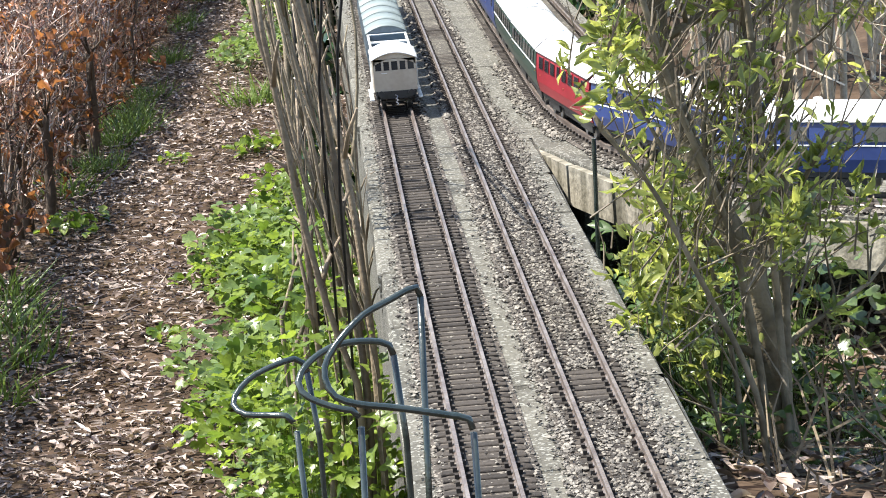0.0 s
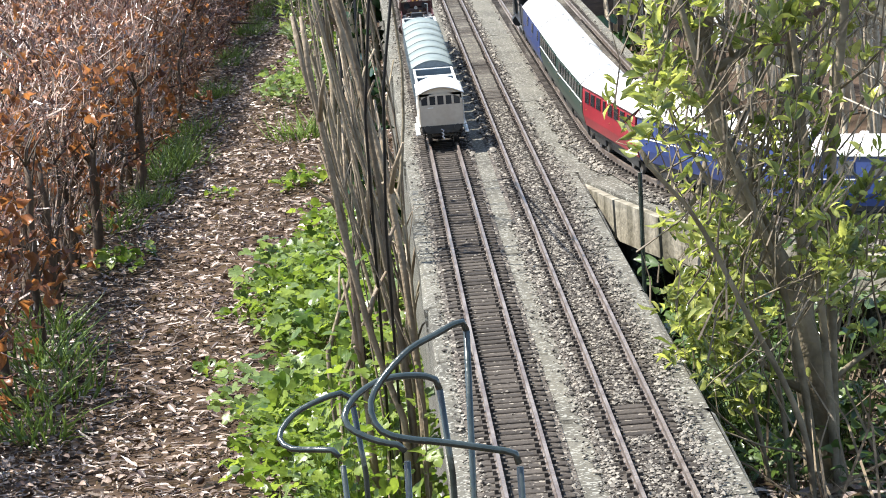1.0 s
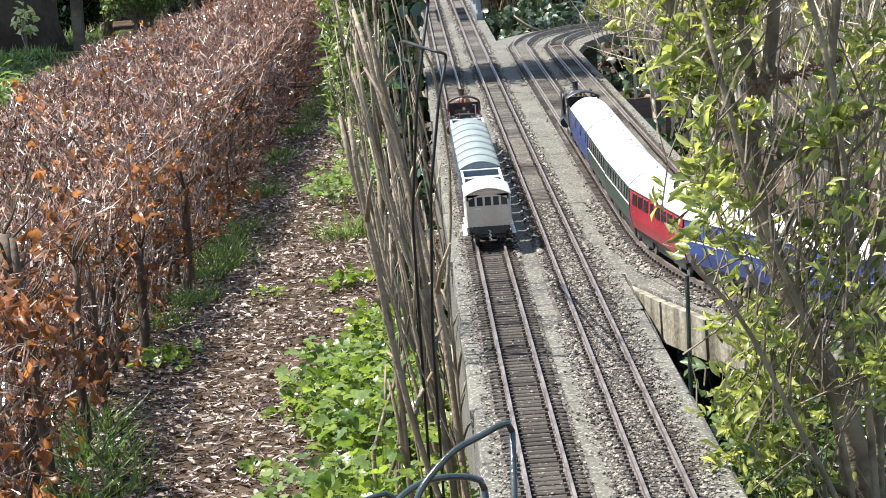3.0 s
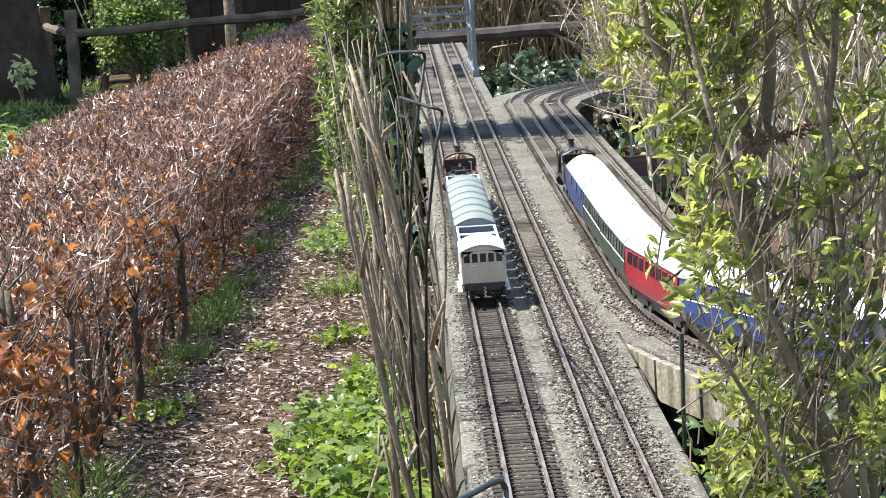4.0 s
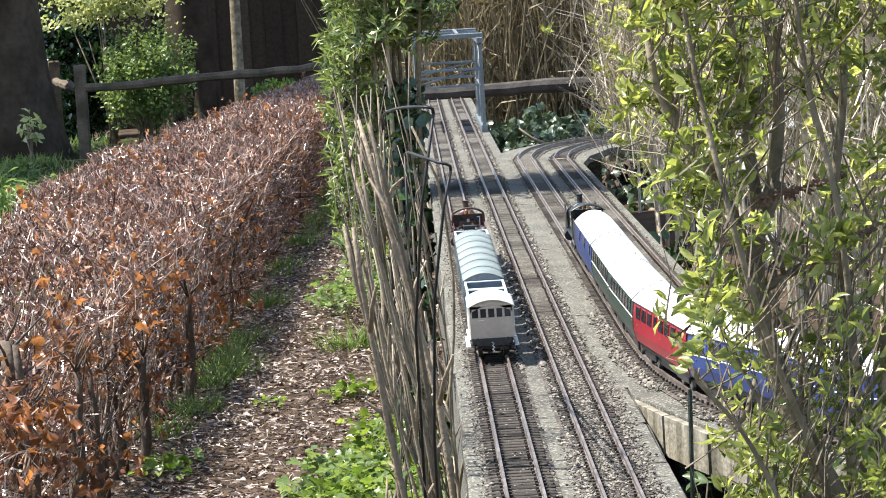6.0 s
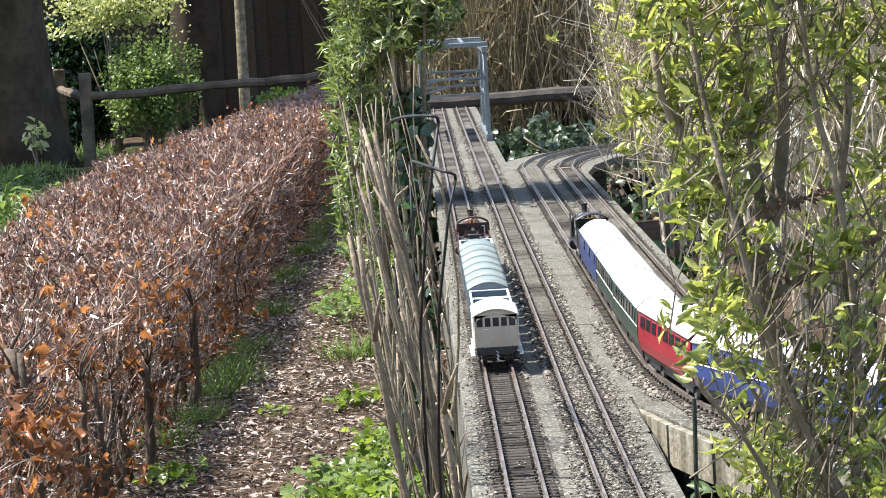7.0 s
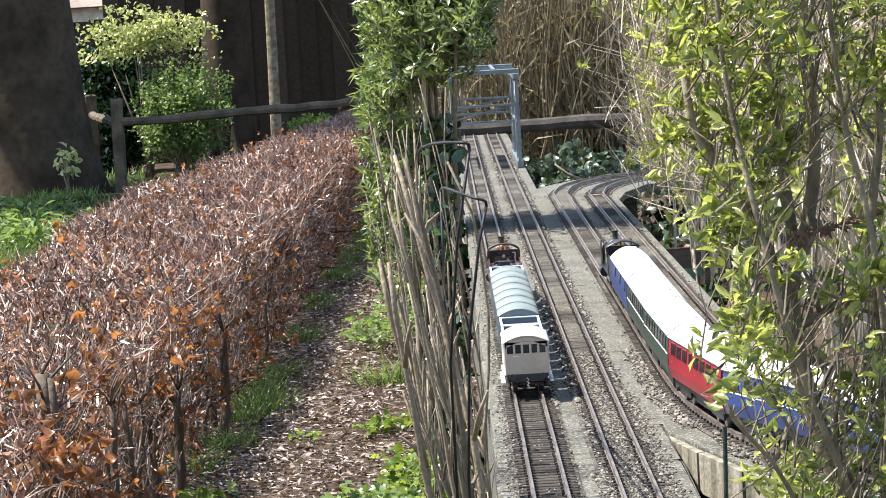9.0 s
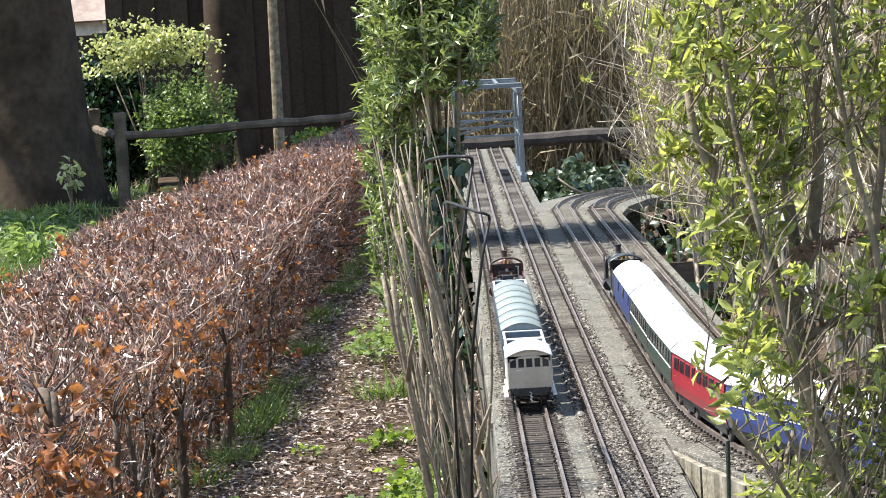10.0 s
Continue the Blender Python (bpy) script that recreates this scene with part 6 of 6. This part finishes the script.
# ---- far end: rails, fence, trees ----
def log(name, label, a, b, rad, seed, category="rail", group=""):
    rr = random.Random(seed)
    ob = thing(name, pose(0, 0, 0), label, category, group)
    n = 12
    a, b = Vector(a), Vector(b)
    path = [a + (b - a) * (i / n) + Vector((0, rr.uniform(-0.006, 0.006), rr.uniform(-0.004, 0.004))) for i in range(n + 1)]
    part("log", Mesh().tube(path, [rad * rr.uniform(0.85, 1.12) for _ in path], 9), WOOD_DARK, ob)
    return ob


ob = log("log_rail", "weathered log rail on short posts behind the line", (-0.42, 18.0, -0.015), (1.05, 18.0, 0.0), 0.040, 3)
for x in (-0.36, 0.98):
    g = ground_height(x, 18)
    part("post", Mesh().tube([(x, 18.02, g - 0.1), (x, 18.02, 0.03)], [0.05, 0.045], 9), WOOD_DARK, ob)


def build_fence():
    ob = thing("rail_fence", pose(0, 0, 0), "old split-rail wooden fence with grey posts", "fence")
    for x, y in ((-3.75, 32.4), (-3.24, 30.0), (-0.6, 30.0)):
        g = ground_height(x, y)
        part("post", Mesh().box(x - 0.055, x + 0.055, y - 0.05, y + 0.06, g - 0.1, 0.01, 0.012), WOOD_OLD, ob)
    rr = random.Random(9)
    for x0, x1, z0, z1, back in ((-3.75, -3.24, -0.2, -0.23, 2.4), (-3.2, -0.6, -0.215, -0.15, 0)):
        n = 14
        path = [(x0 + (x1 - x0) * i / n, 30 + back * (1 - i / n) + rr.uniform(-0.02, 0.02), z0 + (z1 - z0) * i / n + rr.uniform(-0.012, 0.012)) for i in range(n + 1)]
        part("rail", Mesh().tube(path, [0.042 * rr.uniform(0.9, 1.15) for _ in path], 8), WOOD_OLD, ob)


build_fence()


def build_dark_fence():
    ob = thing("board_fence", pose(0, 0, 0), "tall dark close-boarded wooden fence in deep shade", "fence")
    r2 = random.Random(2)
    kinds = []
    for k in range(3):
        m = Mesh().box(-0.098, 0.098, -0.012, 0.012, -1.0, 2.4, 0.004)
        kinds.append(raw_mesh("board", m.v, m.f, PLANK))
    x, k = -3.85, 0
    while x < 6:
        b = part("board", kinds[k % 3], None, ob)
        b.location = (x, 36 + 0.02 * (k % 2), r2.uniform(-0.05, 0.03))
        x += 0.185
        k += 1
    x = -5.9
    while x < -3.9:
        b = part("board", kinds[k % 3], None, ob)
        b.location = (x, 36.3 + 0.02 * (k % 2), r2.uniform(-0.02, 0.02) - 1.62)
        x += 0.185
        k += 1
    for z in (-0.3, 1.4):
        part("batten", Mesh().box(-3.9, 6, 36.035, 36.08, z, z + 0.09), PLANK, ob)


build_dark_fence()


def tree_trunk(name, label, x, y, r0, r1, h, lean, material, seed, flare=1.25):
    ob = thing(name, pose(x, y, ground_height(x, y)), label, "tree")
    rr = random.Random(seed)
    n, sides = 14, 18
    m = Mesh()
    for i in range(n + 1):
        t = i / n
        rad = r0 + (r1 - r0) * t + r0 * (flare - 1) * math.exp(-t * h / 0.5)
        for s in range(sides):
            a = 2 * math.pi * s / sides
            q = rad * (1 + 0.10 * noise.noise((math.cos(a) * 2, math.sin(a) * 2, t * h * 0.8 + seed)))
            m.v.append((q * math.cos(a) + lean * t * h, q * math.sin(a), -0.1 + (h + 0.1) * t))
    for i in range(n):
        for s in range(sides):
            j = (s + 1) % sides
            m.f.append((i * sides + s, i * sides + j, (i + 1) * sides + j, (i + 1) * sides + s))
    m.f.append(tuple(n * sides + s for s in range(sides)))
    part("trunk", m, material, ob, smooth=True)
    for k in range(5 if flare < 1.2 else 0):
        a = 2 * math.pi * (k + 0.3 * rr.random()) / 5
        foot = [(lean * q + (r0 * g) * math.cos(a), (r0 * g) * math.sin(a), q) for q, g in ((-0.12, 1.75), (0.02, 1.42), (0.18, 1.16), (0.45, 0.97), (0.8, 0.88))]
        part("root", Mesh().tube(foot, [r0 * w for w in (0.26, 0.25, 0.2, 0.13, 0.06)], 8), material, ob, smooth=True)
    return ob


tree_trunk("large_tree", "massive dark grey-brown tree trunk behind the fence", -4.15, 30.5, 0.63, 0.548, 7, -0.075, BARK_GREY, 4)


def tree_crown(ob, centre, size, n, leaf, seed):
    """The large tree's unseen crown, added to shade the lawn: limbs and clumped leaves."""
    rng = np.random.default_rng(seed)
    d = unit(rng.normal(size=(70, 3))) * rng.random((70, 1)) ** 0.4 * size + centre
    for k in range(9):
        q = d[k * 7]
        part("limb", Mesh().tube([(0, 0, 4.5 + 0.2 * k), tuple((q * 0.5 + np.array([0, 0, 4.0])).tolist()), tuple(q)], [0.16, 0.10, 0.03], 8), BARK_GREY, ob, smooth=True)
    c = d[rng.integers(0, 70, n)] + rng.normal(size=(n, 3)) * 0.55
    L = leaf * rng.uniform(0.6, 1.3, n)
    tagged(part("crown", blades("crown", c, rng.normal(size=(n, 3)), unit(rng.normal(size=(n, 3)) * 0.7 + [0, 0, 1]), L, L * 0.7, LEAF_DARK, 0.15, 0.2, "round"), None, ob), kind="stuff")


tree_crown(bpy.data.objects["large_tree"], np.array([-1.67, -2.7, 7.2]), np.array([3.6, 1.6, 1.6]), 5500, 0.3, 51)
tree_trunk("slender_tree", "slender pale tree trunk before the dark fence", -1.86, 32.2, 0.055, 0.045, 5, 0.01, BARK_OLIVE, 6, 1.1)
tree_trunk("dark_tree", "tree trunk with the shade put into its dark bark", -2.55, 35.0, 0.26, 0.22, 6, 0.02, BARK_DARK, 9, 1.15)


def bush(name, label, centre, size, leaves, leaf_len, material, seed, stems=14, shape="round", hollow=0.5, clumps=0):
    rng = np.random.default_rng(seed)
    cx, cy, cz = centre
    g = ground_height(cx, cy)
    ob = thing(name, pose(cx, cy, g), label, "shrub")
    d = unit(rng.normal(size=(leaves, 3)))
    rad = (hollow + (1 - hollow) * rng.random(leaves) ** 0.6)
    lump = 0.72 + 0.28 * np.sin(d[:, 0] * 7 + seed) * np.cos(d[:, 2] * 6 + d[:, 1] * 5)
    c = d * (rad * lump)[:, None] * np.array(size) + [0, 0, cz - g]
    if clumps:
        c = c[rng.integers(0, clumps, leaves)] + rng.normal(size=(leaves, 3)) * [0.10, 0.08, 0.045]
    c = c[c[:, 2] > 0.02]
    n = len(c)
    m = Mesh()
    for k in range(stems):
        tip = c[rng.integers(0, n)] * [0.8, 0.8, 0.9]
        m.tube([(rng.normal() * 0.06, rng.normal() * 0.06, -0.05), (tip[0] * 0.35, tip[1] * 0.35, tip[2] * 0.5), tuple(tip)], [0.016, 0.011, 0.004], 6)
    part("stem_growth", m, BARK, ob, smooth=True)
    L = leaf_len * rng.uniform(0.6, 1.2, n)
    tagged(part("foliage", blades("foliage", c, rng.normal(size=(n, 3)) + [0, 0, -0.1], unit(rng.normal(size=(n, 3)) * 0.8 + [0, -0.2, 0.8]), L, L * 0.6, material, 0.15, 0.2, shape), None, ob), kind="stuff")
    return ob


bush("green_bush", "rounded small-leaved green bush behind the fence", (-2.76, 31.85, -0.22), (0.66, 0.5, 0.66), 6500, 0.045, LEAF_GREEN, 31, 20, hollow=0.3)
bush("pale_shrub", "spreading shrub with pale yellow-green leaves", (-3.16, 32.1, 0.57), (1.0, 0.4, 0.42), 2000, 0.055, LEAF_PALE, 32, 9, hollow=0.1, clumps=58)
bush("dark_bush", "dark evergreen bush in the shade", (-3.75, 34.2, -0.2), (0.75, 0.4, 1.0), 8000, 0.08, LEAF_DARK, 33, 12)
bush("ivy_mound", "mound of dark glossy ivy below the log rail", (0.56, 15.6, -0.24), (0.50, 0.8, 0.24), 4200, 0.05, IVY, 34, 10, hollow=0.55)
bush("lit_bush", "small sunlit bush at the end of the hedge", (-1.35, 29.3, -0.35), (0.3, 0.3, 0.16), 700, 0.05, LEAF_HERB, 36, 6)
bush("young_plant", "young plant with drooping pale leaves on the lawn", (-3.62, 29.0, -0.50), (0.14, 0.1, 0.22), 48, 0.09, LEAF_PALE, 37, 4, "leaf")
bush("roadside_bush", "leafy green bush at the lawn's edge", (-5.4, 31.8, -0.3), (0.5, 0.4, 0.5), 1200, 0.06, LEAF_DARK, 38, 8)


def build_grass():
    n = 9000
    spot = np.stack([-2.1 - 3.6 * RNG.random(260), 17 + 16 * RNG.random(260)], 1)
    q = spot[RNG.integers(0, 260, n)] + RNG.normal(size=(n, 2)) * [0.09, 0.16]
    x, y = np.minimum(q[:, 0], -2.08), q[:, 1]
    p = np.stack([x, y, gh_many(x, y) + 0.015], 1)
    L = RNG.uniform(0.05, 0.13, n)
    ob = new("lawn_grass", blades("lawn_grass", p, RNG.normal(size=(n, 3)) * [0.5, 0.5, 0.1] + [0, 0, 1], RNG.normal(size=(n, 3)), L, L * 0.16, GRASS, 0.2, 0.4))
    tagged(ob, "long green grass blades of the lawn", "grass", kind="stuff")


build_grass()
lawn_weed = [herb_clump("lawn_weed", "bright leafy weed on the lawn behind the hedge", "plant", 170 + k, 90, 0.22, 0.2, 0.07, "leaf", LEAF_GREEN, "weeds on the lawn") for k in range(3)]
strew(lawn_weed, [(-3.9, 26.2, 1.0, 0), (-3.55, 25.5, 1.1, 0), (-3.7, 24.6, 0.9, 0), (-3.3, 24.0, 1.0, 0), (-3.45, 26.9, 0.8, 0), (-3.15, 22.8, 1.0, 0), (-4.1, 27.2, 1.0, 0), (-3.05, 25.2, 0.7, 0)], random.Random(8))


def build_reeds():
    n = 9500
    x = -0.02 + 3.9 * RNG.random(n)
    y = 19.0 + 3.5 * RNG.random(n) ** 1.6
    p0 = np.stack([x, y, np.full(n, -0.95)], 1)
    h = RNG.uniform(0.9, 2.9, n)[:, None]
    d = unit(RNG.normal(size=(n, 3)) * [0.15, 0.12, 0] + [0, 0, 1])
    mid = p0 + d * h * 0.55 + RNG.normal(size=(n, 3)) * 0.03
    tip = mid + unit(d + RNG.normal(size=(n, 3)) * [0.12, 0.12, 0.02]) * h * 0.45
    r = RNG.uniform(0.0028, 0.0065, n)
    ob = thing("reed_thicket", pose(0, 0, 0), "dense thicket of dry tan reeds behind the line", "reeds", kind="stuff")
    part("reed_stems", twigs("reed_stems", p0, mid, tip, r, r * 0.8, REED), None, ob)
    k = 22000
    i = RNG.integers(0, n, k)
    t = RNG.random((k, 1)) * 0.9
    b = p0[i] + (tip[i] - p0[i]) * t
    L = RNG.uniform(0.12, 0.3, k)
    part("reed_leaves", blades("reed_leaves", b, RNG.normal(size=(k, 3)) * [0.5, 0.5, 0.5] + [0, 0, 0.5], RNG.normal(size=(k, 3)), L, L * 0.07, REED, 0.2, 0.4), None, ob)


build_reeds()


def build_roots():
    """Pale bare roots and branches beside the far curve."""
    ob = thing("dead_branches", pose(0, 0, 0), "heap of pale bare dead branches by the far curve", "branches")
    rr = random.Random(17)
    for k in range(16):
        x, y = rr.uniform(0.62, 1.25), rr.uniform(13.2, 14.6)
        g = ground_height(x, y)
        p = Vector((x, y, g - 0.03))
        path = [p]
        d = Vector((rr.uniform(-1, 1), rr.uniform(-0.3, 0.3), rr.uniform(0.4, 1))).normalized()
        for i in range(5):
            d = (d + Vector((rr.gauss(0, 0.25), rr.gauss(0, 0.1), rr.gauss(-0.08, 0.2)))).normalized()
            path.append(path[-1] + d * rr.uniform(0.06, 0.11))
        part("branch", Mesh().tube(path, [0.016 - 0.0022 * i for i in range(6)], 6), CANE, ob, smooth=True)


build_roots()


def build_house():
    ob = thing("house", pose(-5.6, 46, 0), "pale rendered house seen far behind the trees", "house")
    part("wall", Mesh().box(-3, 0.75, 0, 4, -1.2, 1.0, 0.02), HOUSE_WALL, ob)
    m = Mesh()
    m.v = [(-3.2, -0.3, 1.0), (0.95, -0.3, 1.0), (0.95, 4.3, 1.0), (-3.2, 4.3, 1.0), (-3.2, 2, 2.6), (0.95, 2, 2.6)]
    m.f = [(0, 1, 5, 4), (2, 3, 4, 5), (0, 4, 3), (1, 2, 5), (3, 2, 1, 0)]
    part("roof", m, HOUSE_ROOF, ob)


build_house()


# ivy added over sunlit soil, to darken the hollow inside the curve
bush("bank_ivy", "dark ivy added to darken the ground inside the branch curve", (0.68, 10.9, -0.28), (0.16, 0.8, 0.16), 1500, 0.05, LEAF_DARK, 41, 6)
bush("bank_ivy", "dark ivy added to darken the ground inside the branch curve", (0.66, 9.1, -0.28), (0.14, 0.8, 0.16), 1300, 0.05, LEAF_DARK, 42, 6)
for k, (x, y) in enumerate(((0.62, 11.7), (0.78, 11.45), (0.86, 12.0), (0.76, 10.3), (0.74, 12.1), (0.9, 11.2), (0.68, 12.9), (0.85, 13.3), (0.78, 13.6), (0.97, 13.1), (0.76, 12.55), (0.92, 13.9), (0.66, 13.5))):
    bush("bank_ivy", "dark ivy added to darken the ground inside the branch curve", (x, y, -0.26), (0.14, 0.3, 0.15), 700, 0.045, IVY, 60 + k, 5)
bush("bank_ivy", "dark ivy added to darken the ground inside the branch curve", (0.95, 12.1, -0.3), (0.3, 0.25, 0.2), 1100, 0.05, LEAF_DARK, 43, 6)


def build_pale_panel():
    """Small white boards on stakes, added for the bright patches glimpsed between the shrubs."""
    for x, y, top, wide in ((0.62, 7.0, 0.29, 0.045), (0.725, 7.05, 0.38, 0.06), (0.865, 7.0, 0.32, 0.06), (0.645, 6.9, 0.10, 0.04)):
        g = ground_height(x, y)
        ob = thing("white_board", pose(x, y, g, 0, 0, -35), "white board on a brown stake, added for a bright patch among the shrubs", "board", "white boards")
        part("board", Mesh().box(-wide / 2, wide / 2, -0.006, 0.006, top - g - 0.085, top - g, 0.003), ROOF_WHITE, ob)
        part("stake", Mesh().tube([(0, 0.016, -0.05), (0.004, 0.016, (top - g) / 2), (0, 0.016, top - g - 0.01)], [0.009, 0.008, 0.008], 8), WOOD_OLD, ob, smooth=True)


build_pale_panel()


def build_dead_stems():
    """Bare brown stems and fallen twigs on the bank."""
    n = 430
    x, y = 0.30 + 0.45 * RNG.random(n), 3.2 + 1.45 * RNG.random(n)
    p = np.stack([x, y, gh_many(x, y)], 1)
    flat = RNG.random(n) < 0.55
    d = unit(RNG.normal(size=(n, 3)) * [1, 1, 0.15] + np.where(flat[:, None], [0, 0, 0.05], [0, 0, 1.6])) * RNG.uniform(0.06, 0.3, (n, 1))
    ob = new("dead_stems", twigs("dead_stems", p, p + d * 0.5 + RNG.normal(size=(n, 3)) * 0.012, p + d, 0.0022, 0.0016, BARK))
    tagged(ob, "bare brown stems and fallen twigs on the bank", "dead stems", kind="stuff")


build_dead_stems()
